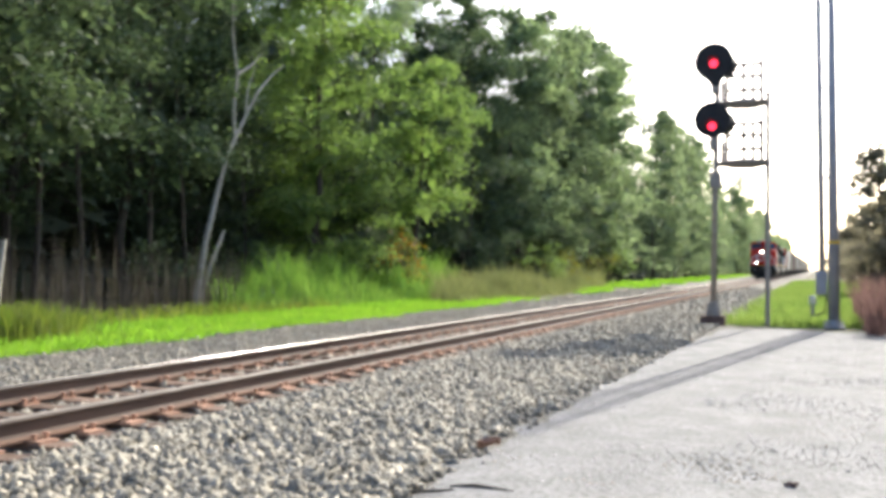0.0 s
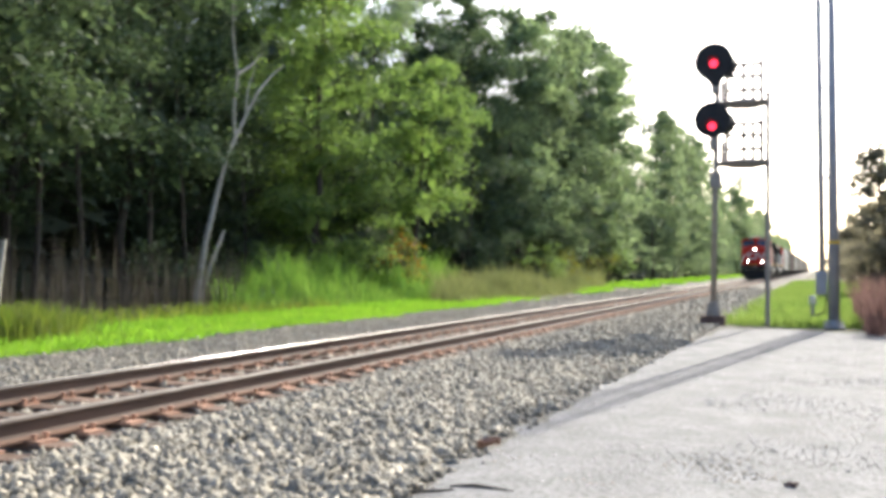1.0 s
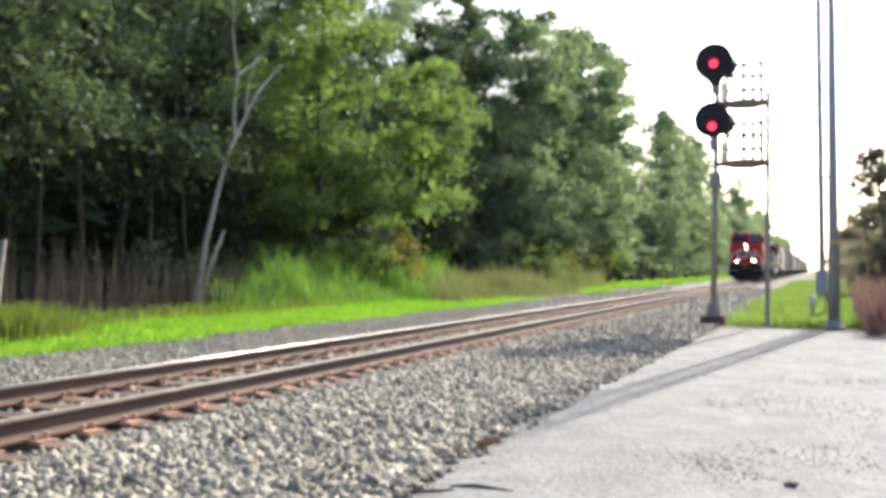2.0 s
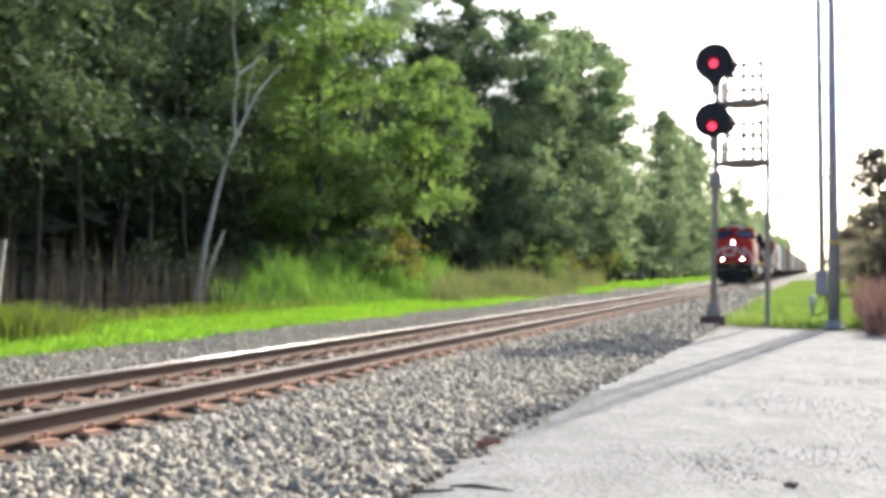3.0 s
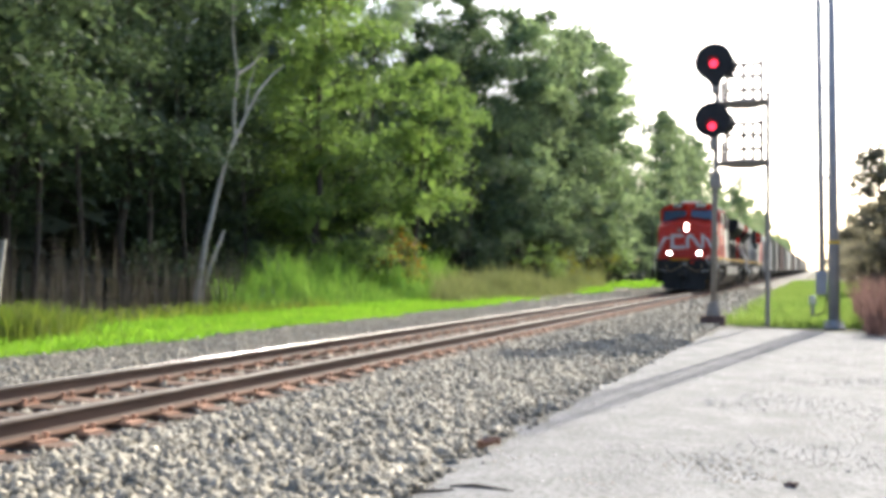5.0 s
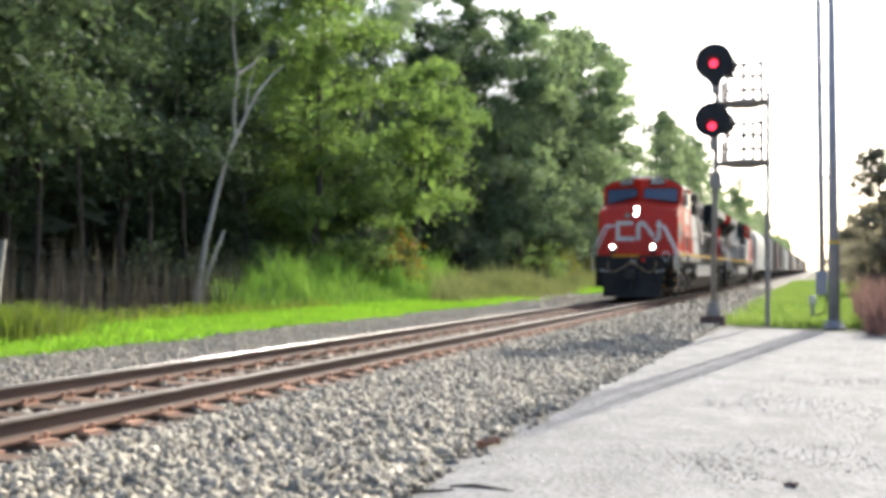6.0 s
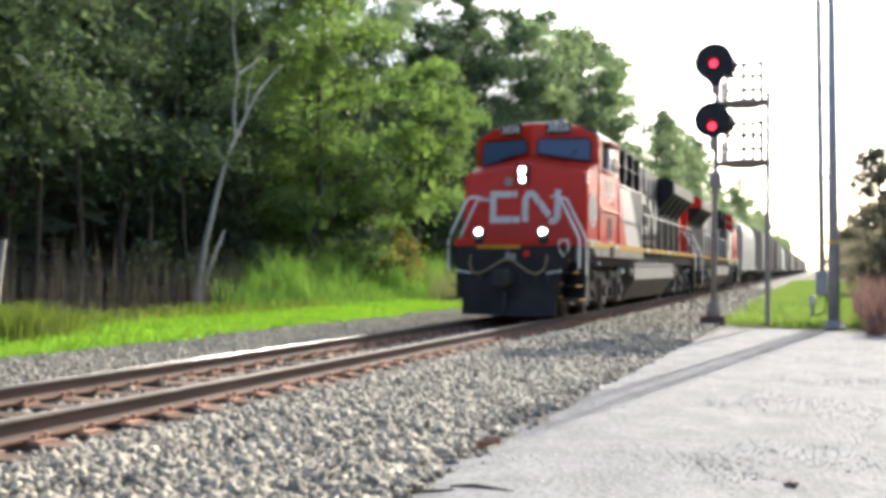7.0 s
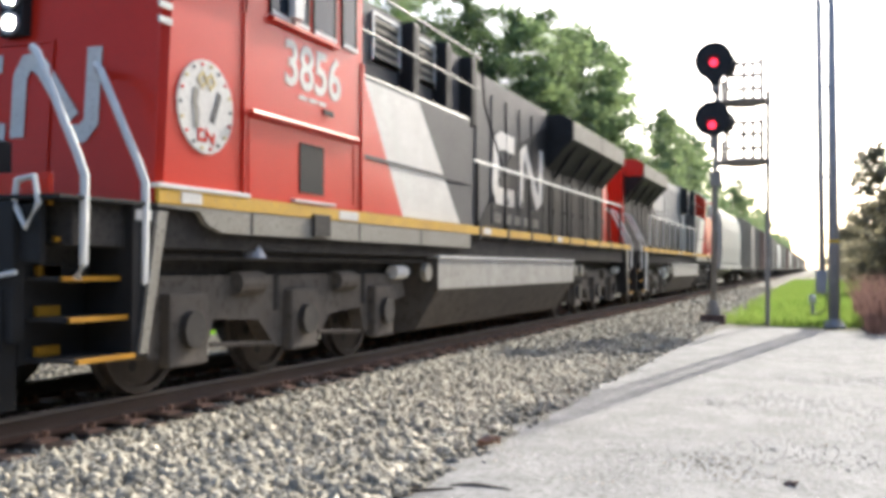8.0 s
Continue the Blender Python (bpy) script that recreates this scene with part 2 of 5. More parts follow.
def blades(name, roots, height, width, rng, mat, lean=0.3, bend=0.3):
    """Upright blades of two faces each: a stem half and a bent tip."""
    n = len(roots)
    az = rng.uniform(0, math.tau, n)
    side = np.stack((np.cos(az), np.sin(az), np.zeros(n)), 1)
    az2 = rng.uniform(0, math.tau, n)
    out = np.stack((np.cos(az2), np.sin(az2), np.zeros(n)), 1)
    h = (height * rng.uniform(0.55, 1.25, n))[:, None]
    w = (width * rng.uniform(0.6, 1.3, n))[:, None]
    tilt = lean * rng.uniform(0, 1, n)[:, None]
    mid = roots + out * h * tilt * 0.5 + np.array((0, 0, 1)) * h * 0.6
    tip = roots + out * h * (tilt + bend * rng.uniform(0, 1, n)[:, None]) + np.array((0, 0, 1)) * h * 0.97
    v = np.stack((roots - side * w, roots + side * w, mid + side * w * 0.8, mid - side * w * 0.8, tip + side * w * 0.1, tip - side * w * 0.1), 1).reshape(-1, 3)
    k = np.arange(n)[:, None] * 6
    f = np.concatenate((k + np.array((0, 1, 2, 3)), k + np.array((3, 2, 4, 5))), 0)
    return mesh_from(name, v, f, mat)


def thing(name, label, category, at=None, group="", kind=""):
    ob = new(name)
    ob.empty_display_size = 0.3
    if at is not None:
        ob.matrix_world = at
    return tagged(ob, label, category, group, kind)


# ---- ground ----
def strip(name, xs, ys, z_of, mat, label, category):
    """A sheet over a grid, with its height from z_of, and a skirt below."""
    X, Y = np.meshgrid(xs, ys)
    Z = z_of(X, Y)
    v = np.stack((X, Y, Z), 2).reshape(-1, 3)
    a, b = len(xs), len(ys)
    i = (np.arange(b - 1)[:, None] * a + np.arange(a - 1)[None]).ravel()
    me = mesh_from(name, v, np.stack((i, i + 1, i + a + 1, i + a), 1), mat)
    ob = new(name, me)
    return tagged(ob, label, category, kind="structure")


def waves(x, y, k, amp):
    return amp * (np.sin(x * k + 1.3 * np.sin(y * k * 0.7)) + np.sin(y * k * 1.3 + 0.8 * np.sin(x * k * 1.1)) + 0.5 * np.sin((x + y) * k * 2.3))


def lot_edge(y):
    """Where the crushed stone of the yard meets the ballast."""
    base = np.interp(y, [3, 5, 6.5, 8.5, 11.5, 16.4, 24.7, 27], [-2.2, -2.35, -2.5, -2.8, -2.7, -2.55, -2.02, -1.9])
    return base + 0.05 * np.sin(y * 2.3) + 0.04 * np.sin(y * 5.1 + 1) + 0.02 * np.sin(y * 11)


def bed_height(x, y):
    """Top of the ballast across the line."""
    u = x - TRACK_X
    top = RAIL_TOP - 0.205
    right = np.interp(u, [0.0, 1.1, 1.5, 2.2, 3.1, 3.75, 4.4], [top - 0.03, top - 0.03, top - 0.004, top - 0.05, 0.04, 0.015, -0.06])
    left = np.interp(-u, [0.0, 1.1, 1.5, 2.3, 4.2, 5.3, 6.2], [top - 0.03, top - 0.03, top - 0.005, top - 0.05, 0.045, 0.015, -0.06])
    return np.where(u > 0, right, left) + waves(x, y, 5.0, 0.005)


def grow(lo, hi, step):
    """Even steps near, longer ones far away."""
    out, s = [lo], step
    while out[-1] < hi:
        out.append(out[-1] + s)
        if out[-1] > 40:
            s *= 1.25
    return np.array(out)


strip("ground", np.concatenate((np.arange(-900, -60, 60), np.arange(-60, 60, 2.0), np.arange(60, 900, 60))), np.concatenate((np.arange(-200, -10, 20), grow(-10, 3500, 2.0))),
      lambda x, y: -0.03 + waves(x, y, 0.35, 0.008), "soil", "dark earth with thin green growth beside the railway", "ground")
yard = strip("gravel_yard", np.concatenate((np.arange(-0.35, 9, 0.2), np.arange(9, 44, 2))), np.concatenate((np.arange(-30, 2, 1.5), np.arange(2, 26.3, 0.12))),
             lambda x, y: np.interp(x, [-0.35, 0.0, 0.2], [-0.09, 0.004, 0.012]) + waves(x, y, 1.7, 0.004) - np.clip((y - 24.5 - 0.35 * np.sin(x * 1.7)) * 0.06, 0, 0.2), "lot", "pale grey crushed-stone yard beside the line", "gravel yard")
co = np.empty(len(yard.data.vertices) * 3, np.float32)
yard.data.vertices.foreach_get("co", co)
co = co.reshape(-1, 3)
co[:, 0] += lot_edge(co[:, 1])
yard.data.vertices.foreach_set("co", co.ravel())
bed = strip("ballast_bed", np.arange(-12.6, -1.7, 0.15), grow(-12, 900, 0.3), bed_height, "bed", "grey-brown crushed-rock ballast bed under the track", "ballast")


def stone_verts(rng, n, size):
    """Angular stones: cubes pushed out of shape, turned and flattened."""
    cube = np.array([(x, y, z) for x in (-1, 1) for y in (-1, 1) for z in (-1, 1)], float)
    v = cube[None] * 0.62 + rng.uniform(-0.42, 0.42, (n, 8, 3))
    v *= rng.uniform(0.55, 1.25, (n, 1, 3)) * (1.1, 1.1, 0.8)
    q = rng.normal(size=(n, 4))
    q /= np.linalg.norm(q, axis=1)[:, None]
    w, x, y, z = q.T
    R = np.stack((1 - 2 * (y * y + z * z), 2 * (x * y - z * w), 2 * (x * z + y * w), 2 * (x * y + z * w), 1 - 2 * (x * x + z * z), 2 * (y * z - x * w), 2 * (x * z - y * w), 2 * (y * z + x * w), 1 - 2 * (x * x + y * y)), 1).reshape(n, 3, 3)
    v = np.einsum("nij,nkj->nki", R, v)
    return v * (size * rng.uniform(0.6, 1.45, n))[:, None, None]


CUBE_FACES = np.array([(0, 1, 3, 2), (4, 6, 7, 5), (0, 4, 5, 1), (2, 3, 7, 6), (0, 2, 6, 4), (1, 5, 7, 3)])


def stones(name, rng, xy, z, size, mat):
    n = len(xy)
    v = stone_verts(rng, n, size) + np.concatenate((xy, z[:, None]), 1)[:, None]
    f = (np.arange(n)[:, None, None] * 8 + CUBE_FACES[None]).reshape(-1, 4)
    return mesh_from(name, v.reshape(-1, 3), f, mat)


def scatter(rng, n, x0, x1, y0, y1, lean=1.0):
    """Points in a strip, denser towards y0 where lean is above 1."""
    return np.stack((rng.uniform(x0, x1, n), y0 + (y1 - y0) * rng.uniform(0, 1, n) ** lean), 1)


def lay_ballast():
    rng = np.random.default_rng(3)
    xy = np.concatenate((scatter(rng, 17000, -4.95, -2.35, 4.2, 15), scatter(rng, 9000, -4.95, -2.3, 15, 34), scatter(rng, 8200, -6.9, -4.6, 3, 30), scatter(rng, 3500, -11, -2.3, -8, 4.4),
                         scatter(rng, 17000, -11.5, -7.2, 8, 34, 1.2), scatter(rng, 3500, -11.6, -2.3, 32, 75, 1.2)))
    keep = (xy[:, 0] < lot_edge(xy[:, 1]) + np.abs(rng.normal(0, np.where(rng.uniform(size=len(xy)) < 0.25, 0.42, 0.12), len(xy)))) & (np.abs(xy[:, 0] - TRACK_X - 0.75) > 0.13) & (np.abs(xy[:, 0] - TRACK_X + 0.75) > 0.13)
    # sleepers stay clear of stones on their tops
    under = (np.abs(xy[:, 0] - TRACK_X) < 1.22) & (np.abs((xy[:, 1] / 0.51) % 1 - 0.5) < 0.19)
    xy = xy[keep & ~under]
    z = bed_height(xy[:, 0], xy[:, 1]) + rng.uniform(-0.008, 0.022, len(xy))
    size = np.where(xy[:, 1] > 34, 0.06, np.where(xy[:, 0] < -7.3, 0.025, 0.035))
    tagged(part("ballast_stones", stones("ballast_stones", rng, xy, z, size, "stone"), "stone", bed, "angular grey and tan ballast stones"), kind="stuff")
    # the nearest stones, one by one
    shapes = [stones("stone", rng, np.zeros((1, 2)), np.zeros(1), 0.042, "stone") for _ in range(12)]
    near = scatter(rng, 300, -4.3, -2.55, 4.6, 8.2)
    for x, y in near:
        if x < lot_edge(y):
            s = part("stone", shapes[int(rng.integers(12))], "stone", bed)
            s.location = (x, y, float(bed_height(x, y)) + 0.022)
            s.rotation_euler = rng.uniform(0, 6, 3)
    xy = np.concatenate((scatter(rng, 11000, -2.9, 3.5, 4.5, 14, 1.3), scatter(rng, 5000, -2.8, 5, 14, 26)))
    xy = xy[xy[:, 0] > lot_edge(xy[:, 1]) - 0.05]
    kind = rng.uniform(size=len(xy))
    tagged(new("yard_grit", stones("yard_grit", rng, xy, np.full(len(xy), 0.008), np.where(kind < 0.012, 0.014, np.where(kind < 0.3, 0.009, 0.007)), "grit")), "loose pale chippings strewn over the yard", "chippings", kind="stuff")
    # crumbs of earth in drifts: by the middle of the yard and along the ballast's foot
    spots = (((-0.72, 7.5), (0.16, 0.22), 110), ((-0.55, 7.0), (0.1, 0.12), 50), ((-0.35, 7.15), (0.1, 0.08), 30), ((-1.5, 6.5), (0.15, 0.05), 30), ((-2.3, 6.7), (0.16, 0.5), 130), ((-2.35, 8.3), (0.2, 0.5), 70), ((0.3, 9.5), (0.5, 0.4), 60))
    dirt = np.concatenate([rng.normal(c, d, (n, 2)) for c, d, n in spots])
    tagged(new("dirt_crumbs", stones("dirt_crumbs", rng, dirt, np.full(len(dirt), 0.008), 0.0095, "stone")), "drifts of darker earth crumbs on the gravel", "dirt", kind="stuff")


# ---- track ----
def lay_track():
    track = thing("railway_track", "single railway line of worn steel rails on dark timber sleepers", "railway track", kind="structure")
    half = [(0.076, 0), (0.076, 0.012), (0.03, 0.026), (0.009, 0.05), (0.009, 0.125), (0.036, 0.142)]
    head = [(0.036, 0.142), (0.037, 0.166), (0.03, 0.174)]
    for s in (-1, 1):
        cx, z0 = TRACK_X + s * 0.753, RAIL_TOP - 0.174
        prof = half + [(-x, z) for x, z in reversed(half)]
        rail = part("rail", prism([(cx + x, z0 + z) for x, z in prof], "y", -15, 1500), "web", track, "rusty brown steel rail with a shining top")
        bm = prism([(cx + x, z0 + z) for x, z in head + [(-x, z) for x, z in reversed(head)]], "y", -15, 1500)
        part("rail_head", bm, "polished", rail, "polished running surface")
        if s < 0:
            arc = [(0.0235 + 0.0145 * math.cos(a), 0.1612 + 0.0145 * math.sin(a)) for a in (-0.1, 0.2, 0.45, 0.65, 0.8, 0.95, 1.15, 1.4)]
            strip_bm = prism([(cx + x, z0 + z) for x, z in arc + [(0.02, 0.17), (0.03, 0.16)]], "y", -15, 400)
            part("gauge_corner", strip_bm, "bright_steel", rail, "bright worn inner corner")
        part("rail_foot", prism([(cx + x, z0 + z) for x, z in [(0.078, 0.0), (0.078, 0.013), (0.03, 0.028), (-0.03, 0.028), (-0.078, 0.013), (-0.078, 0.0)]], "y", -15, 1500), "rust", rail)
    rng = random.Random(5)
    wood = None
    bm = box(-1.3, 1.3, -0.115, 0.115, -0.16, 0, 0.012)
    plate = box(-0.11, 0.19, -0.1, 0.1, 0, 0.02)
    for x in (-0.085, 0.105):
        for y in (-0.06, 0.06):
            box(x - 0.012, x + 0.012, y - 0.012, y + 0.012, 0.015, 0.062, 0, plate)
            box(x - 0.022, x + 0.022, y - 0.018, y + 0.018, 0.05, 0.066, 0, plate)
    first_plate = None
    for i in range(296):
        y = 0.255 + 0.51 * (i - 22)
        if wood is None:
            wood = part("sleeper", bm, "sleeper", track)
            ob = wood
        else:
            ob = part("sleeper", wood.data, "sleeper", track)
        ob.location = (TRACK_X + rng.uniform(-0.05, 0.05), y, RAIL_TOP - 0.194 + rng.uniform(-0.008, 0))
        ob.rotation_euler = (0, 0, rng.uniform(-0.02, 0.02))
        if i < 135:
            for s in (-1, 1):
                if first_plate is None:
                    first_plate = part("tie_plate", plate, "plate", ob)
                    q = first_plate
                else:
                    q = part("tie_plate", first_plate.data, "plate", ob)
                q.location = (s * 0.753 - (ob.location.x - TRACK_X), 0, 0.0)
                q.rotation_euler = (0, 0, 0 if s > 0 else math.pi)


# ---- plants ----
def limb_path(rng, a, b, n=4, sag=0.1, bend=0.04):
    a, b = np.array(a), np.array(b)
    L = np.linalg.norm(b - a)
    return [tuple(a + (b - a) * k / n + (rng.normal(0, bend * L, 3) if 0 < k < n else 0) + np.array((0, 0, sag * L * math.sin(math.pi * k / n)))) for k in range(n + 1)]


def build_tree(rng, height, base, radius, limbs, per_limb, per, leaf_size, mat, bark, trunk_r=0.16, squash=0.6, name="tree", label="", clump_r=1.0, core=500, lean=0.5, peak=0.35):
    """A trunk with limbs spread round it, each carrying its own boughs of leaves with gaps between, and inner shade leaves."""
    tree = thing(name, label, "tree")
    top = np.array((rng.normal(0, lean), rng.normal(0, lean), height * 0.95))
    axis = limb_path(rng, (0, 0, -0.15), top, 7, 0, 0.012)
    wood = rod(axis, [trunk_r * (1.25 - 0.17 * k) if k < 7 else 0.02 for k in range(8)], 7)
    at = lambda z: np.array([np.interp(z, [p[2] for p in axis], [p[i] for p in axis]) for i in range(3)])
    pts, inner = [], []
    for i in range(limbs):
        u = (i + rng.uniform(0, 1)) / limbs
        reach = radius * float(np.interp(u, [0, peak, 0.72, 0.93, 1], [0.72, 1.0, 0.74, 0.38, 0.12])) * rng.uniform(0.62, 1.18)
        z = base + (height - base) * u
        a = i * 2.4 + rng.uniform(-0.5, 0.5)
        root = at(max(base * 0.5, z - reach * rng.uniform(0.3, 0.8)))
        end = at(z) * (1, 1, 0) + np.array((reach * math.cos(a), reach * math.sin(a), z))
        path = limb_path(rng, root, end, 4, 0.05)
        rod(path, [trunk_r * 0.36, trunk_r * 0.28, trunk_r * 0.2, trunk_r * 0.12, 0.012], 4, wood)
        for k in range(per_limb):
            t = rng.uniform(0.42, 1.05)
            s = clump_r * rng.uniform(0.55, 1.3)
            c = root + (end - root) * t + rng.normal(0, 0.32 * clump_r, 3) * (1, 1, 0.6)
            p = rng.normal(size=(per, 3)) * (s * 0.5, s * 0.5, s * 0.5 * squash)
            p[:, 2] -= 0.28 * (p[:, 0] ** 2 + p[:, 1] ** 2) / s
            pts.append(p + c)
        n = core // limbs
        inner.append(root + (end - root) * rng.uniform(0.1, 0.7, (n, 1)) + rng.normal(0, 0.3 * clump_r, (n, 3)))
    part("trunk", wood, bark, tree)
    part("crown", leaves("crown", np.concatenate(pts), leaf_size, rng, mat), mat, tree)
    part("inner_foliage", leaves("inner_foliage", np.concatenate(inner), 0.34, rng, mat, 0.2, 0.6), mat, tree)
    return tree


def plant_woods():
    rng = np.random.default_rng(11)
    big = "tall broad-leaved tree in full green leaf at the wood's edge"
    kinds = [build_tree(rng, 19, 4.6, 4.4, 19, 5, 190, 0.105, "leaf", "bark", label=big, clump_r=1.45, squash=0.42),
             build_tree(rng, 21, 3.4, 4.0, 20, 5, 190, 0.11, "leaf", "bark", label=big, clump_r=1.4, squash=0.5),
             build_tree(rng, 18, 1.8, 3.9, 20, 5, 190, 0.1, "leaf_light", "bark", label="leafy tree with lighter yellow-green foliage in layers", clump_r=1.25, squash=0.36),
             build_tree(rng, 13, 0.8, 2.7, 16, 5, 160, 0.1, "leaf", "bark", 0.11, label="young bushy tree leafed almost to the ground", clump_r=1.1, squash=0.5),
             build_tree(rng, 23, 8.0, 3.6, 19, 5, 110, 0.13, "leaf_far_haze", "bark", 0.15, label="tall thin-crowned tree with sky showing through", clump_r=1.15, squash=0.5, core=60)]
    kinds += [build_tree(rng, 19, 2.6, 4.0, 22, 5, 140, 0.16, "leaf_mid_haze", "bark", label="tall green tree along the wood edge, paled for haze", clump_r=1.4, squash=0.5, core=900),
              build_tree(rng, 21, 3.0, 3.3, 22, 5, 140, 0.16, "leaf_mid_haze", "bark", label="tall green tree along the wood edge", clump_r=1.3, squash=0.5, core=900),
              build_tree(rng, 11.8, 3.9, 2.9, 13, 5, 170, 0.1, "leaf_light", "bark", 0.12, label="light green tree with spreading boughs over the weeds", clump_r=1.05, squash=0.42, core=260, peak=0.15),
              build_tree(rng, 21, 2.2, 3.3, 20, 5, 110, 0.2, "leaf_far_haze", "bark", label="tall green tree along the wood edge, paled for sun and haze", clump_r=1.4, squash=0.5, core=900)]
    # Distant trees wear the leaf colour paled for haze.
    far = [build_tree(rng, 21, 2.0, 4.4, 17, 3, 70, 0.34, "leaf_far_haze", "bark", label="broad-leaved tree along the distant wood edge", clump_r=1.8, squash=0.6, core=300),
           build_tree(rng, 23, 3.0, 4.0, 17, 3, 70, 0.34, "leaf_far_haze", "bark", label="broad-leaved tree along the distant wood edge", clump_r=1.7, squash=0.6, core=300)]
    for t in kinds + far:
        t["group"] = "trees of the wood"
    # (x, y, kind, scale)
    spots = [(-19.5, 10, 0, 0.95), (-21.5, 15.5, 1, 0.95), (-20.8, 20.5, 0, 1.0), (-24, 25, 1, 1.0), (-22.6, 29, 0, 0.95), (-25.5, 34, 1, 0.95), (-24.4, 36, 3, 1.0),
             (-20.4, 38.6, 2, 1.0), (-22.5, 43, 2, 0.98), (-18.7, 46.2, 7, 1.0), (-20.9, 44, 3, 0.72),
             # Kinds 0 and 1 here: darker leaf colour stands for the gap's shade.
             (-25.2, 55, 4, 0.98), (-24.6, 61, 4, 1.02), (-26.5, 66, 4, 1.0), (-24.8, 50, 1, 0.8), (-22.6, 57, 1, 0.78), (-21.6, 63.5, 1, 0.92), (-23.5, 66, 4, 0.9), (-24.5, 70, 0, 0.95), (-26.5, 80, 1, 1.0), (-26.2, 74, 1, 0.95),
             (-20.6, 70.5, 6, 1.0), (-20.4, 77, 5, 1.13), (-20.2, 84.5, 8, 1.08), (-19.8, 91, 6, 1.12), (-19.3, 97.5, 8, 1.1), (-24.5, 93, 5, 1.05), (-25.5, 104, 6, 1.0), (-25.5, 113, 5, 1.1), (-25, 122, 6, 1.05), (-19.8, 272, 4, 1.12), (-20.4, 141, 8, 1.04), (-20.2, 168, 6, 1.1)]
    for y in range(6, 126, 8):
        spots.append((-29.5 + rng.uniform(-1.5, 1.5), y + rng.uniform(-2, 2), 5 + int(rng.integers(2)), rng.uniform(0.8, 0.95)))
    used = set()
    for x, y, k, s in spots:
        m = pose(x, y, 0, 0, 0, float(rng.uniform(0, 360)))
        t = kinds[k]
        if k in used:
            t = copy_thing(t, m)
        used.add(k)
        t.matrix_basis = m
        t.scale = (s, s, s * float(rng.uniform(0.97, 1.03)))
    used = set()
    y = 131.0
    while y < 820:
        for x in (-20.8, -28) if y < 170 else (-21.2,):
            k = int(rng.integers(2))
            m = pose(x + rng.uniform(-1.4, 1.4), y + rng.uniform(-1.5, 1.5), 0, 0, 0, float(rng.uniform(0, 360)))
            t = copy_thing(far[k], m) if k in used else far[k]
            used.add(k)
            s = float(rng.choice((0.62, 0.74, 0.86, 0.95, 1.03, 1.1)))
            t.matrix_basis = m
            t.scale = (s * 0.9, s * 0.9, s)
        y += (7.0 + y * 0.016) * rng.uniform(0.7, 1.5)
    # Foliage behind the edge trees, in the leaf colour darkened for shade.
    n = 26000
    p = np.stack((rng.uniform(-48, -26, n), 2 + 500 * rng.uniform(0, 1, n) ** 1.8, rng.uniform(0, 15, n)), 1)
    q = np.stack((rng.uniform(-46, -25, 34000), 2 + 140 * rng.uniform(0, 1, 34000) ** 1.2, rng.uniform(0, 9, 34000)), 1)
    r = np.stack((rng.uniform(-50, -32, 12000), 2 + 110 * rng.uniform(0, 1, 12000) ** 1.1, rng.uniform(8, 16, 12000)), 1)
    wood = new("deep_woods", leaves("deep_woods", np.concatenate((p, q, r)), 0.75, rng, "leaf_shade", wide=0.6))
    tagged(wood, "dense foliage deep inside the wood, its colour darkened for shade", "woods", kind="stuff")
    # beyond the yard
    right = build_tree(rng, 8.0, 0.7, 2.3, 24, 6, 90, 0.1, "leaf_dull_haze", "bark", 0.09, label="dull olive-brown roadside tree leafed to the ground", clump_r=0.7, core=250, peak=0.4)
    right["group"] = "trees beyond the yard"
    m0 = [(3.7, 60, 1.0), (3.95, 88, 0.93), (4.0, 118, 0.9), (4.1, 158, 0.92), (4.3, 205, 1.0), (4.7, 265, 1.1), (5.2, 345, 1.2), (6, 450, 1.4), (7.6, 66, 1.1), (8, 82, 1.15), (8.5, 104, 1.2), (7.5, 135, 1.15), (7.5, 180, 1.2), (8, 235, 1.3), (8, 300, 1.4)]
    for i, (x, y, s) in enumerate(m0):
        m = pose(x, y, 0, 0, 0, float(rng.uniform(0, 360)))
        t = copy_thing(right, m) if i else right
        t.matrix_basis = m
        t.scale = (s, s, s)
    # plain unseen woods added beside and behind the viewpoint, closing the place for reflections
    n = 9000
    a = np.stack((rng.uniform(17, 30, n), rng.uniform(-45, 62, n), rng.uniform(0, 10, n)), 1)
    b = np.stack((rng.uniform(-30, 30, n), rng.uniform(-50, -34, n), rng.uniform(0, 11, n)), 1)
    tagged(new("roadside_woods", leaves("roadside_woods", np.concatenate((a, b)), 0.8, rng, "leaf_dull_haze", wide=0.6)), "dull green unseen woods added round the far sides of the yard", "woods", kind="stuff")
    n = 7000
    a = np.stack((rng.uniform(8, 16, n), 46 + 200 * rng.uniform(0, 1, n) ** 1.4, rng.uniform(0, 5.5, n)), 1)
    tagged(new("hedge", leaves("hedge", a, 0.5, rng, "leaf_dull_haze", wide=0.6)), "dull olive undergrowth below the trees beyond the yard", "hedge", kind="stuff")
    # white-barked leaning tree with a forked stem
    birch = thing("forked_birch", "slim pale-barked leaning tree with a forked bare stem", "tree", pose(-19.35, 28.35, 0))
    stem = rod([(0, 0, -0.1), (0, 0.1, 0.3), (0, 0.7, 2.5), (0, 1.5, 4.5), (0, 2.2, 5.9), (0, 2.6, 6.5)], [0.15, 0.13, 0.105, 0.088, 0.075, 0.07], 8)
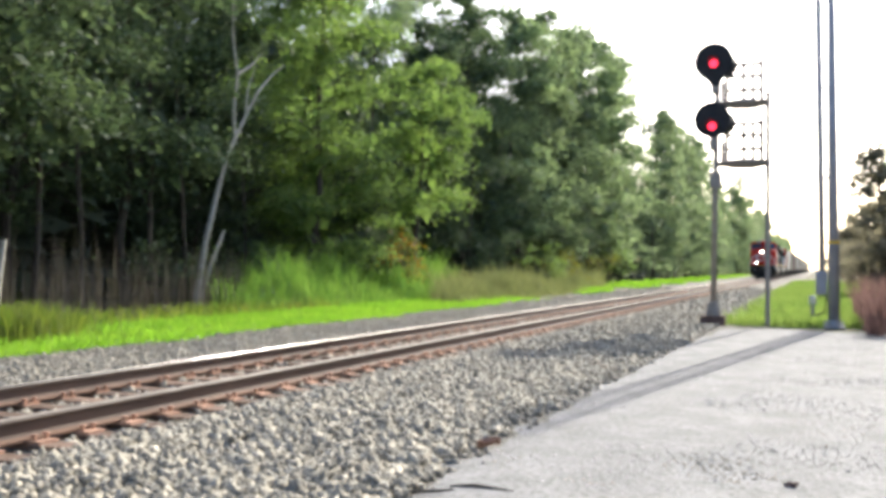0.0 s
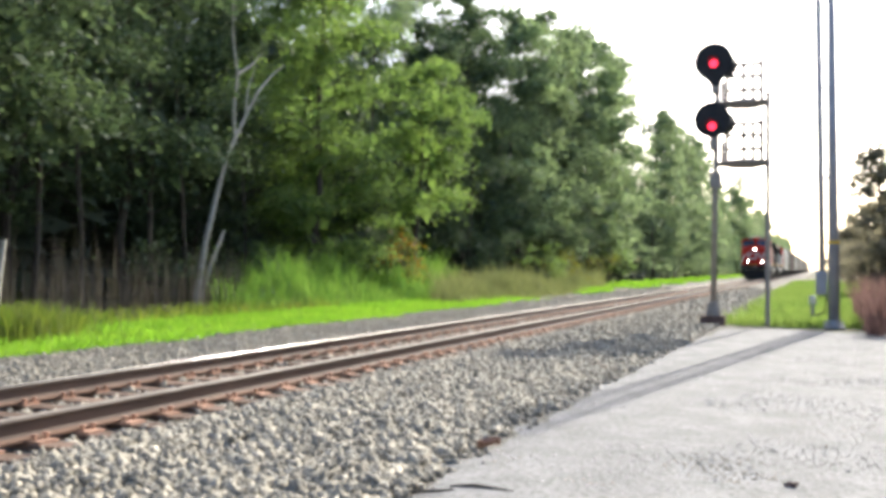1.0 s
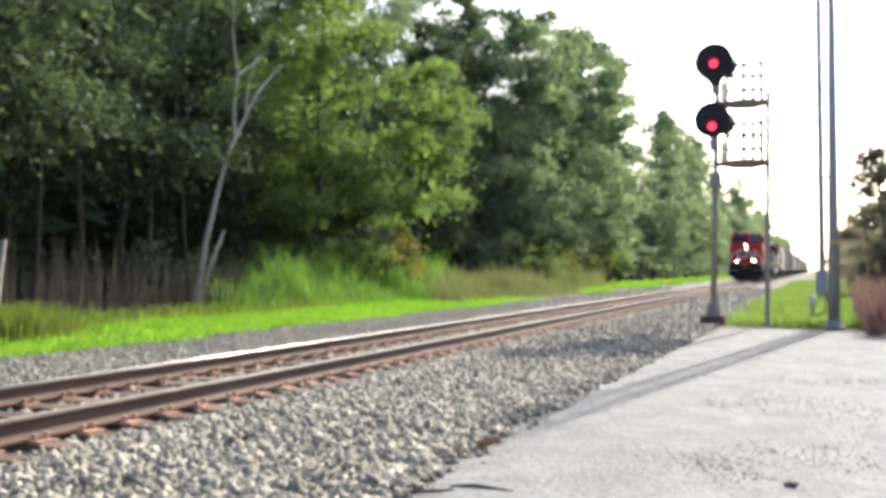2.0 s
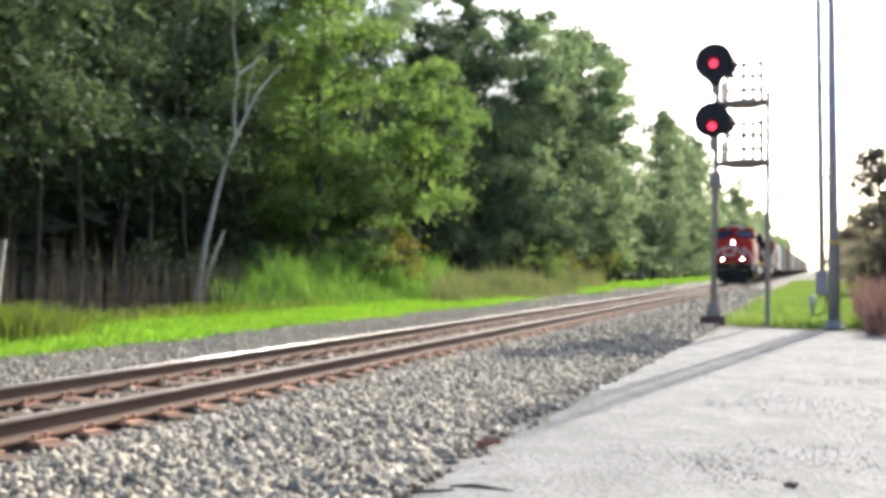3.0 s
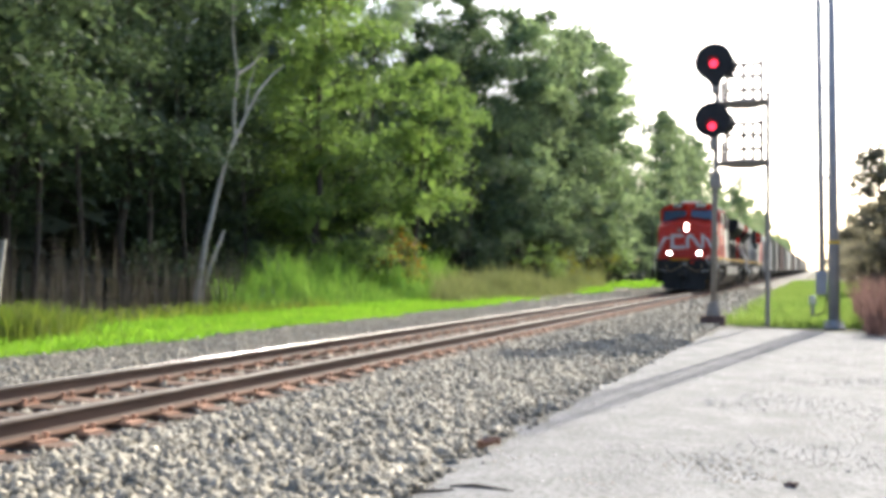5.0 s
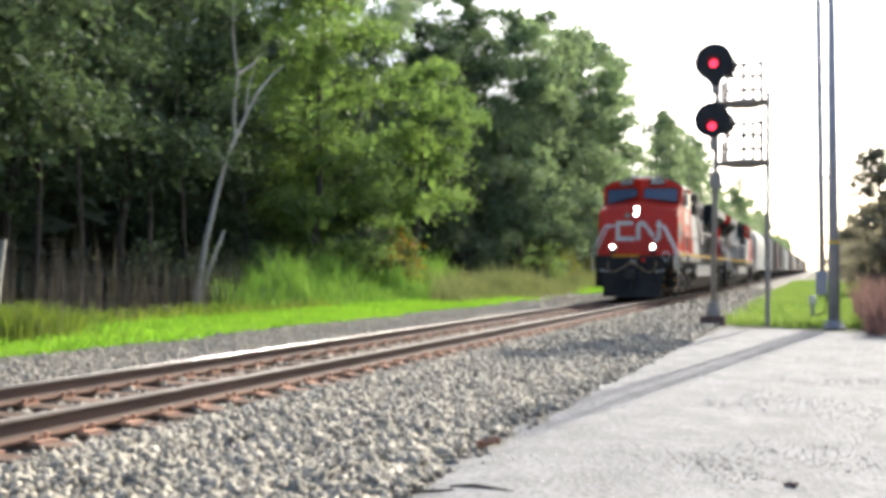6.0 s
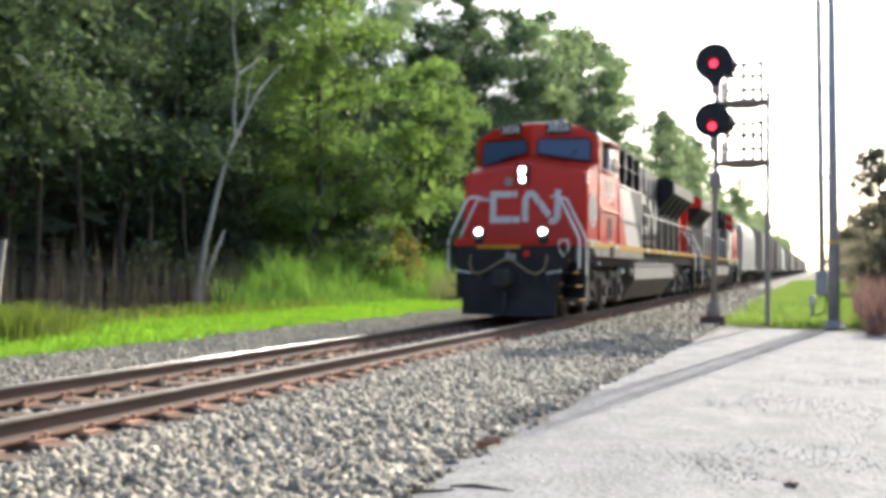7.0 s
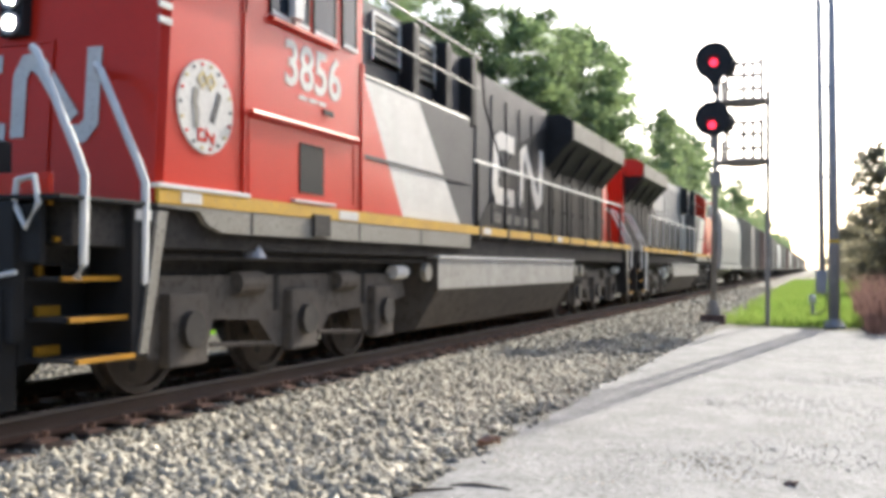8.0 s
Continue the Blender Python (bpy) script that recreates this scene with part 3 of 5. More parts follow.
    rod([(0, 2.6, 6.5), (0, 2.5, 7.6), (0.05, 2.7, 9.0), (-0.1, 2.55, 10.5), (-0.1, 2.6, 13)], [0.075, 0.068, 0.055, 0.04, 0.015], 7, stem)
    rod([(0, 2.6, 6.5), (0, 3.4, 7.5), (0, 4.3, 8.6), (0, 5.3, 9.4), (0, 6.4, 10.1)], [0.075, 0.07, 0.06, 0.045, 0.02], 7, stem)
    rod([(0, 3.4, 7.5), (0, 3.5, 8.5), (0, 4.1, 9.6)], [0.06, 0.045, 0.02], 6, stem)
    rod([(0, 2.7, 9.0), (0, 3.7, 9.5), (0, 4.6, 10.2)], [0.06, 0.045, 0.02], 6, stem)
    part("trunk", stem, "birch", birch)
    birch.scale = (0.915, 0.915, 0.915)
    part("side_stem", rod([(0, 0.25, -0.1), (0, 1.1, 1.7), (0, 1.9, 2.9)], [0.1, 0.08, 0.05], 7), "birch", birch)
    for k in range(9):
        y = 11 + k * 3.1 + float(rng.uniform(-1, 1))
        dead = thing("bare_trunk", "thin dark bare trunk inside the wood", "tree", pose(-21.6 - float(rng.uniform(0, 2.5)), y, 0), group="trees of the wood")
        lean = float(rng.uniform(-0.7, 0.7))
        part("trunk", rod([(0, 0, -0.1), (0.1, lean * 0.3, 2), (0.1, lean * 0.7, 4.5), (0, lean, 8)], [0.1, 0.085, 0.07, 0.03], 6), "bark", dead)
        for j in range(4):
            z, a = 3.2 + j * 1.1, float(rng.uniform(0, math.tau))
            y0 = lean * (0.3 + 0.4 * (z - 2) / 2.5 if z < 4.5 else 0.7 + 0.3 * (z - 4.5) / 3.5)
            part("branch", rod([(0.08, y0, z), (0.08 + 0.5 * math.cos(a), y0 + 0.5 * math.sin(a), z + 0.3), (0.08 + 1.1 * math.cos(a), y0 + 1.1 * math.sin(a), z + 0.45)], [0.03, 0.02, 0.008], 5), "bark", dead)
    stub = thing("dead_stem", "broken pale dead stem standing in the reeds", "dead tree", pose(-15.9, 16.15, 0))
    part("trunk", rod([(0, 0, -0.1), (0, 0.15, 1.0), (0, 0.3, 1.95)], [0.08, 0.07, 0.06], 7), "birch", stub)


def clumped(rng, n, x0, x1, y0, y1, lean=1.0):
    p = scatter(rng, n, x0, x1, y0, y1, lean)
    p = p[rng.uniform(size=n) < 0.35 + 0.65 * (0.5 + 0.5 * np.sin(p[:, 0] * 2.1 + 2 * np.sin(p[:, 1] * 0.8)) * np.sin(p[:, 1] * 1.7))]
    return np.concatenate((p, np.full((len(p), 1), -0.02)), 1)


def plant_low():
    rng = np.random.default_rng(21)
    edge = lambda p: p[p[:, 0] < -11.25 - 0.35 * np.sin(p[:, 1] * 0.7) - 0.25 * np.sin(p[:, 1] * 1.9) - 0.012 * np.clip(p[:, 1] - 25, 0, 300)]
    patchy = lambda p: p[(p[:, 1] < 39 + 1.5 * np.sin(p[:, 0] * 1.3)) | (np.sin(p[:, 1] * 0.33 + 0.9 + 0.6 * np.sin(p[:, 0])) + 0.25 * np.sin(p[:, 1] * 1.1) > 0.25)]
    p = patchy(edge(clumped(rng, 84000, -17.8, -10.8, 7, 60, 1.3)))
    p = p[p[:, 0] > -15.6 - np.clip((p[:, 1] - 14) * 0.17, -1, 2.2) + 0.5 * np.sin(p[:, 1] * 0.9)]
    tagged(new("mown_grass", blades("mown_grass", p, 0.17, 0.016, rng, "grass")), "bright yellow-green short grass along the ballast", "grass", kind="stuff")
    p = patchy(edge(clumped(rng, 30000, -18, -11, 60, 260, 1.5)))
    tagged(new("far_grass", blades("far_grass", p, 0.3, 0.05, rng, "grass")), "bright green verge grass running along the line", "grass", kind="stuff")
    def bank(n, y0, y1, first, last, x_front=-15.3, x_back=-20.5):
        """Points of a weed bank that starts and ends on slanting lines, with its patchy height behind the front."""
        q = clumped(rng, n, x_back, x_front, y0, y1)
        ratio = q[:, 1] / -q[:, 0]
        wob = 0.05 * np.sin(q[:, 0] * 3) + rng.normal(0, 0.05, len(q))
        q = q[(ratio > first + wob) & (ratio < last + wob) & (q[:, 0] < x_front - 0.5 * np.abs(np.sin(q[:, 1] * 0.6)))]
        rise = np.clip((x_front - q[:, 0]) / 2.2, 0.12, 1) * (0.72 + 0.28 * np.sin(q[:, 1] * 0.9 + q[:, 0]) * np.sin(q[:, 1] * 0.37))
        return q, rise

    q, rise = bank(20000, 24, 56, 1.62, 2.75)
    tagged(new("tall_weeds", blades("tall_weeds", q, 2.25 * rise * rng.uniform(0.6, 1.1, len(q)), 0.026, rng, "weed", 0.2, 0.25)), "tall green weeds and goldenrod before the wood", "weeds", kind="stuff")
    q, rise = q[::2], rise[::2]
    up = q + np.stack((rng.normal(0, 0.12, len(q)), rng.normal(0, 0.12, len(q)), 1.9 * rise * rng.uniform(0.25, 1.0, len(q))), 1)
    tagged(new("weed_leaves", leaves("weed_leaves", up, 0.07, rng, "weed", 0.4, 0.35)), "narrow leaves of the tall green weeds", "weeds", kind="stuff")
    q, rise = bank(22000, 37, 90, 2.68, 4.9, -12.6, -20)
    q, rise = np.concatenate((q, q + rng.normal(0, 0.2, q.shape) * (1, 1, 0))), np.concatenate((rise, rise))
    tagged(new("brown_weeds", blades("brown_weeds", q, 1.65 * rise * rng.uniform(0.5, 1.1, len(q)), 0.022, rng, "weed_brown", 0.3, 0.4)), "olive-brown seeding weeds before the wood", "weeds", kind="stuff")
    q = clumped(rng, 2300, -23, -16.4, 11, 34)
    q = q[q[:, 1] / -q[:, 0] < 1.62]
    tagged(new("dry_reeds", blades("dry_reeds", q, rng.uniform(1.0, 2.3, len(q)), 0.011, rng, "reed", 0.16, 0.12)), "dry grey-brown reed stalks at the dark wood edge", "reeds", kind="stuff")
    q = clumped(rng, 4200, -17.2, -15.2, 8, 31)
    low = np.where(q[:, 1] < 13.5, 0.6, 0.4)
    tagged(new("rough_grass", blades("rough_grass", q, low, 0.018, rng, "rough", 0.4, 0.5)), "rough olive grass and yellow-flowered weeds by the reeds", "grass", kind="stuff")

    q = np.concatenate((rng.normal((-14.4, 15.0), (0.5, 0.7), (1700, 2)), np.full((1700, 1), -0.02)), 1)
    tagged(new("olive_tussock", blades("olive_tussock", q, 0.66, 0.013, rng, "rough", 0.35, 0.4)), "dark olive tussock of rank weeds standing in the mown grass", "weeds", kind="stuff")

    def shrub(x, y, w, h, n, mat, label):
        ob = thing("shrub", label, "shrub", pose(x, y, 0), group="shrubs before the wood")
        wood = bmesh.new()
        for k in range(7):
            a = rng.uniform(0, math.tau)
            rod(limb_path(rng, (0, 0, -0.05), (w * 0.6 * math.cos(a), w * 0.6 * math.sin(a), h * rng.uniform(0.6, 0.95)), 3), [0.03, 0.022, 0.015, 0.006], 4, wood)
        part("stem", wood, "bark", ob)
        c = rng.normal(size=(max(6, n // 60), 3)) * (w * 0.42, w * 0.42, h * 0.2) + (0, 0, h * 0.58)
        c[:, 2] = np.clip(c[:, 2], 0.3, h)
        p = np.repeat(c, 60, 0) + rng.normal(size=(len(c) * 60, 3)) * (0.28, 0.28, 0.2)
        p[:, 2] = np.maximum(p[:, 2], 0.08)
        part("foliage", leaves("foliage", p, 0.09, rng, mat), mat, ob)

    for x, y, w, h, n, mat, label in ((-17.6, 42.0, 1.1, 2.9, 620, "orange_leaf", "bush turning orange and yellow among the weeds"), (-17.9, 43.2, 0.9, 3.4, 460, "leaf_light", "light green sapling among the weeds"),
                                      (-16.2, 62, 1.6, 2.9, 900, "leaf_light", "rounded light green shrub at the wood edge"), (-15.4, 66.5, 1.5, 2.7, 800, "shrub_gold", "yellowing rounded shrub at the wood edge"),
                                      (-16.5, 80, 1.7, 2.6, 700, "shrub_gold", "yellowing rounded shrub at the wood edge"), (-16.8, 90, 1.8, 3.0, 800, "leaf_light", "rounded light green shrub at the wood edge"),
                                      (-20, 34, 1.4, 2.6, 700, "leaf", "dark green undergrowth shrub at the wood edge"), (-21, 29, 1.6, 2.4, 700, "leaf", "dark green undergrowth shrub at the wood edge"), (-19.5, 60, 2.0, 3.4, 900, "leaf", "dark green undergrowth shrub at the wood edge"),
                                      (-17, 110, 2.2, 3.6, 800, "leaf_far_haze", "green shrub along the distant verge"), (-17, 128, 2.4, 4.0, 800, "leaf_far_haze", "green shrub along the distant verge"), (-16.6, 150, 2.6, 4.2, 800, "leaf_far_haze", "green shrub along the distant verge")):
        shrub(x, y, w, h, n, mat, label)
    p = clumped(rng, 60000, -2.6, 4.5, 25.6, 120, 1.7)
    p = p[(p[:, 0] > -1.9 + 0.35 * np.sin(p[:, 1] * 1.3) + rng.normal(0, 0.22, len(p)) - 0.01 * (p[:, 1] - 26)) & (p[:, 1] > 26.1 + 0.22 * np.sin(p[:, 0] * 3.1) + rng.normal(0, 0.15, len(p)))]
    tagged(new("verge_grass", blades("verge_grass", p, 0.28, 0.02, rng, "verge", 0.3, 0.4)), "bright green grass beyond the yard", "grass", kind="stuff")
    p = clumped(rng, 4600, 0.95, 6.5, 22.8, 33)
    tagged(new("seeding_weeds", blades("seeding_weeds", p, 1.15, 0.017, rng, "rusty_weed", 0.3, 0.35)), "reddish-brown seeding weeds at the yard's edge", "weeds", kind="stuff")


# ---- signal and poles ----
def raise_signal():
    sig = thing("railway_signal", "two-headed railway signal showing red, on a steel mast with platforms", "railway signal", pose(-2.49, 26.2, 0))
    part("base", box(-0.3, 0.3, -0.25, 0.25, -0.1, 0.24, 0.02), "footing", sig, "rust-brown footing block")
    part("mast_foot", loft([[(r * math.cos(k * math.tau / 10), r * math.sin(k * math.tau / 10), z) for k in range(10)] for r, z in ((0.19, 0.24), (0.17, 0.32), (0.11, 0.55), (0.085, 0.6))]), "dull_steel", sig)
    part("mast", rod([(0, 0, 0.55), (0.05, 0, 3.6), (0.12, 0, 6.6)], [0.075, 0.07, 0.065], 12), "dull_steel", sig, smooth=True)
    part("junction_box", box(-0.08, 0.2, -0.1, 0.1, 3.45, 3.85, 0.02), "dull_steel", sig)
    for z, r, x in ((6.6, 0.475, 0.04), (5.15, 0.445, 0.0)):
        head = part("signal_head", rod([(x, -0.32, z), (x, -0.27, z)], r, 32), "black", sig, "round black signal backboard", False)
        part("housing", rod([(x + 0.16, -0.27, z - 0.05), (x + 0.26, 0.1, z - 0.06), (x + 0.28, 0.3, z - 0.08)], [0.3, 0.3, 0.24], 16), "black", head)
        if z > 6:
            part("backboard_skirt", prism([(x - 0.24, z - r * 0.78), (x + 0.26, z - r * 0.78), (x + 0.11, z - r - 0.14), (x - 0.05, z - r - 0.14)], "y", -0.31, -0.275), "black", head)
        lz = z - 0.05 - (0.12 if z < 6 else 0)
        part("lens", rod([(x - 0.0, -0.345, lz), (x, -0.33, lz)], 0.095, 20), "red_lamp", head, "glowing red lens")
        bm = bmesh.new()
        n = 14
        ring = []
        for k in range(n + 1):
            a = math.pi * (-0.1 + 1.2 * k / n)
            for rr in (0.14, 0.15):
                ring.append([bm.verts.new((x + rr * math.cos(a), y, lz + rr * math.sin(a))) for y in (-0.32, -0.55 if 0.1 < k / n < 0.9 else -0.4)])
        for k in range(0, 2 * n, 2):
            for o in (0, 1):
                bm.faces.new((ring[k + o][0], ring[k + o][1], ring[k + 2 + o][1], ring[k + 2 + o][0]))
            bm.faces.new((ring[k][1], ring[k + 1][1], ring[k + 3][1], ring[k + 2][1]))
        part("hood", bm, "black", head)
        part("bracket", box(x - 0.07, x + 0.1, -0.28, 0.1, z - r - 0.3, z - r + 0.1, 0.02), "dull_steel", sig)
    for z in (5.55, 4.05):
        plat = part("platform", box(0.18, 1.3, -0.3, 0.35, z, z + 0.05, 0.008), "dull_steel", sig, "steel maintenance platform")
        part("platform_beam", rod([(0.1, 0.0, z), (0.3, 0, z), (0.5, 0, z), (0.95, 0, z), (1.15, 0, z), (1.4, 0, z)], [0.07, 0.08, 0.13, 0.14, 0.1, 0.05], 10), "dull_steel", plat)
        for x in (0.3, 0.72, 0.95, 1.16):
            part("railing_post", rod([(x, 0.33, z), (x, 0.33, z + 1.08)], 0.051 if x < 1.1 else 0.058, 6), "dull_steel", plat)
        part("railing_post", rod([(1.18, -0.28, z), (1.18, -0.28, z + 1.0)], 0.051, 6), "dull_steel", plat)
        for h in (0.4, 0.75, 1.06):
            part("railing_bar", rod([(0.3, 0.33, z + h), (1.18, 0.33, z + h), (1.18, -0.28, z + h - 0.03)], 0.051, 6), "dull_steel", plat)
        part("grab_post", rod([(0.24, -0.1, z), (0.24, -0.1, z + 0.55)], 0.051, 6), "dull_steel", plat)
    lad = part("ladder", rod([(1.31, -0.12, 0), (1.33, -0.12, 5.8)], 0.066, 6), "dull_steel", sig, "narrow steel climbing ladder")
    part("ladder_rail", rod([(1.31, 0.22, 0), (1.33, 0.22, 5.8)], 0.026, 6), "dull_steel", lad)
    for k in range(18):
        part("rung", rod([(1.32, -0.12, 0.3 + 0.3 * k), (1.32, 0.22, 0.3 + 0.3 * k)], 0.012, 5), "dull_steel", lad)


def raise_poles():
    p = thing("steel_pole", "tall grey galvanised steel pole with a service pipe and meter box", "pole", pose(0.35, 26.0, 0))
    part("shaft", rod([(0, 0, 0.04), (-0.03, 0, 4.6), (-0.07, 0, 10.5)], [0.14, 0.112, 0.075], 16), "galv", p, smooth=True)
    part("base_plate", box(-0.24, 0.24, -0.24, 0.24, 0, 0.05, 0.008), "galv", p)
    for x in (-0.19, 0.19):
        for y in (-0.19, 0.19):
            part("bolt", rod([(x, y, 0.05), (x, y, 0.16)], 0.028, 6), "galv", p)
    part("collar", rod([(0, 0, 0.05), (0, 0, 0.2)], [0.17, 0.15], 14), "galv", p)
    part("marker_band", rod([(-0.013, 0, 2.03), (-0.013, 0, 2.1)], 0.134, 16), "yellow", p, "faded yellow band")
    part("riser_pipe", rod([(-0.27, 0.12, 1.3), (-0.31, 0.12, 5), (-0.38, 0.12, 10.5)], [0.085, 0.082, 0.08], 10), "galv", p, "thin grey service pipe", True)
    for z in (1.6, 3.6, 5.8, 8.2):
        part("pipe_bracket", box(-0.36 - 0.01 * z / 2, -0.02, 0.06, 0.1, z, z + 0.05), "galv", p)
    mb = part("meter_box", box(-0.42, -0.16, 0.0, 0.2, 0.8, 1.36, 0.02), "galv", p, "grey meter box")
    part("box_lid", box(-0.4, -0.18, -0.012, 0.0, 0.84, 1.32, 0.004), "galv", mb)
    part("conduit", rod([(-0.18, 0.1, 0.82), (-0.17, 0.1, 0.6), (-0.22, 0.3, 0.38), (-0.36, 0.7, 0.27), (-0.46, 1.4, 0.25)], 0.02, 6), "black", p, "drooping black cable")
    r = thing("cable_marker", "short grey marker post with a white cap", "marker post", pose(-0.15, 27.6, 0))
    part("post", rod([(0, 0, -0.05), (0, 0, 0.58)], 0.05, 10), "galv", r)
    part("cap", loft([[(w * math.cos(k * math.tau / 12), w * math.sin(k * math.tau / 12), z) for k in range(12)] for w, z in ((0.075, 0.52), (0.09, 0.6), (0.085, 0.68), (0.05, 0.74))]), "white_cap", r, "white rounded cap")


def litter():
    bark_stick = thing("stick", "dark broken stick lying on the gravel", "stick", pose(-2.0, 6.06, 0.02, 0, 0, 4))
    part("wood", rod([(-0.2, 0, 0), (-0.05, 0.02, 0.012), (0.1, 0, 0.004), (0.22, -0.03, 0)], [0.006, 0.011, 0.009, 0.004], 6), "bark", bark_stick)
    s2 = thing("stick", "dark broken stick lying on the gravel", "stick", pose(-2.32, 5.72, 0.02, 0, 0, 55))
    part("wood", rod([(-0.3, 0, 0), (0, 0.03, 0.015), (0.3, 0, 0)], [0.008, 0.014, 0.006], 6), "bark", s2)
    leaf = thing("fallen_leaf", "curled rust-brown dead leaf on the gravel edge", "leaf", pose(-2.38, 7.36, 0.03, 10, 5, 30))
    bm = bmesh.new()
    rows = [[bm.verts.new((x, w * sgn, 0.02 + 0.05 * abs(sgn) + 0.02 * math.sin(x * 20))) for sgn in (-1, 0, 1)] for x, w in ((-0.08, 0.005), (-0.04, 0.04), (0.01, 0.055), (0.06, 0.03), (0.1, 0.004))]
    for q, r in zip(rows, rows[1:]):
        for k in (0, 1):
            bm.faces.new((q[k], q[k + 1], r[k + 1], r[k]))
    part("blade", bm, "plate", leaf)
    rng = np.random.default_rng(4)
    rock = thing("loose_rock", "single dark stone lying on the yard", "stone", pose(-0.17, 6.87, 0.025))
    part("rock", stones("rock", rng, np.zeros((1, 2)), np.zeros(1), 0.045, "footing"), "footing", rock)
    for k, (x, y) in enumerate(((-2.9, 13.9), (-2.72, 13.6), (-3.05, 14.2))):
        clod = thing("loose_rock", "dark stone on the ballast shoulder", "stone", pose(x, y, 0.06, 0, 0, 50 * k))
        part("rock", stones("rock", rng, np.zeros((1, 2)), np.zeros(1), 0.06, "footing"), "footing", clod)


lay_track()
litter()
plant_woods()
plant_low()
raise_signal()
raise_poles()


# ---- train ----
M["red"] = surface("red_enamel", (0.6, 0.03, 0.013), (0.54, 0.026, 0.012), 1.3, 0.36, 0.04, 40, c=(0.5, 0.03, 0.014), spec=0.15, coat=0.08)
M["white"] = surface("white_enamel", (0.68, 0.655, 0.6), (0.6, 0.575, 0.52), 2.5, 0.45, 0.04, 40, c=(0.46, 0.435, 0.39))
M["grey"] = surface("grey_enamel", (0.09, 0.088, 0.088), (0.112, 0.109, 0.107), 1.8, 0.55, 0.05, 40, c=(0.07, 0.067, 0.066), spec=0.12)
M["soot"] = surface("black_enamel", (0.023, 0.0225, 0.0225), (0.036, 0.035, 0.034), 1.6, 0.55, 0.05, 40, c=(0.034, 0.031, 0.029), spec=0.08)
M["sill"] = surface("sill_grey", (0.3, 0.28, 0.235), (0.25, 0.23, 0.19), 3, 0.7, 0.1, 30, c=(0.155, 0.135, 0.11))
M["tank"] = surface("tank_paint", (0.42, 0.4, 0.35), (0.33, 0.31, 0.27), 2, 0.7, 0.1, 25, c=(0.22, 0.2, 0.17), stretch=(1, 1, 0.3))
M["under"] = surface("underframe_grime", (0.04, 0.036, 0.033), (0.065, 0.058, 0.05), 3, 0.85, 0.3, 30, c=(0.025, 0.023, 0.021))
M["truck"] = surface("bogie_grime", (0.105, 0.09, 0.075), (0.145, 0.125, 0.103), 3, 0.85, 0.3, 12, c=(0.075, 0.064, 0.053))
M["wheel"] = surface("wheel_steel", (0.07, 0.06, 0.053), (0.11, 0.095, 0.083), 4, 0.7, 0.1, 40, metal=0.3)
M["stripe"] = surface("yellow_stripe", (0.62, 0.36, 0.035), (0.52, 0.30, 0.04), 3, 0.6, 0.05, 40, c=(0.40, 0.26, 0.06))
M["tread"] = surface("step_yellow", (0.55, 0.27, 0.02), (0.42, 0.2, 0.02), 5, 0.7, 0.1, 40)
M["rail_white"] = surface("handrail_paint", (0.74, 0.73, 0.69), (0.64, 0.63, 0.59), 6, 0.6, 0.03, 50)
M["slat"] = surface("grille_slat", (0.34, 0.31, 0.25), (0.26, 0.235, 0.19), 5, 0.7, 0.1, 50)
M["hose"] = surface("air_hose", (0.24, 0.17, 0.10), (0.30, 0.22, 0.14), 8, 0.8, 0.2, 60)
M["window"] = glass("cab_glass", (0.02, 0.03, 0.045), 0.05, 1.25)
M["screen"] = glass("windshield_glass", (0.07, 0.105, 0.17), 0.08, 1.6)
M["headlamp"] = glow("headlamp", (1.0, 0.95, 0.8), 42.0)
M["dead_lamp"] = surface("unlit_lamp", (0.4, 0.4, 0.4), (0.5, 0.5, 0.48), 9, 0.2, 0, 50)
M["gold"] = surface("badge_gold", (0.55, 0.42, 0.16), (0.6, 0.48, 0.22), 9, 0.6, 0, 50)
M["pale_hood"] = surface("dirty_pale_enamel", (0.46, 0.45, 0.42), (0.36, 0.35, 0.33), 1.2, 0.6, 0.05, 30, c=(0.25, 0.235, 0.215), stretch=(1, 1, 0.3))
M["hopper_paint"] = surface("hopper_grey", (0.43, 0.44, 0.40), (0.36, 0.365, 0.33), 1.5, 0.6, 0.05, 20, c=(0.22, 0.215, 0.19), stretch=(1, 1, 0.25))
M["box_brown"] = surface("boxcar_brown", (0.21, 0.145, 0.12), (0.26, 0.185, 0.155), 1.5, 0.75, 0.05, 20, c=(0.15, 0.105, 0.09), stretch=(1, 1, 0.25))
M["box_tan"] = surface("boxcar_tan", (0.34, 0.315, 0.28), (0.28, 0.26, 0.225), 1.5, 0.7, 0.05, 20, c=(0.16, 0.14, 0.12), stretch=(1, 1, 0.25))


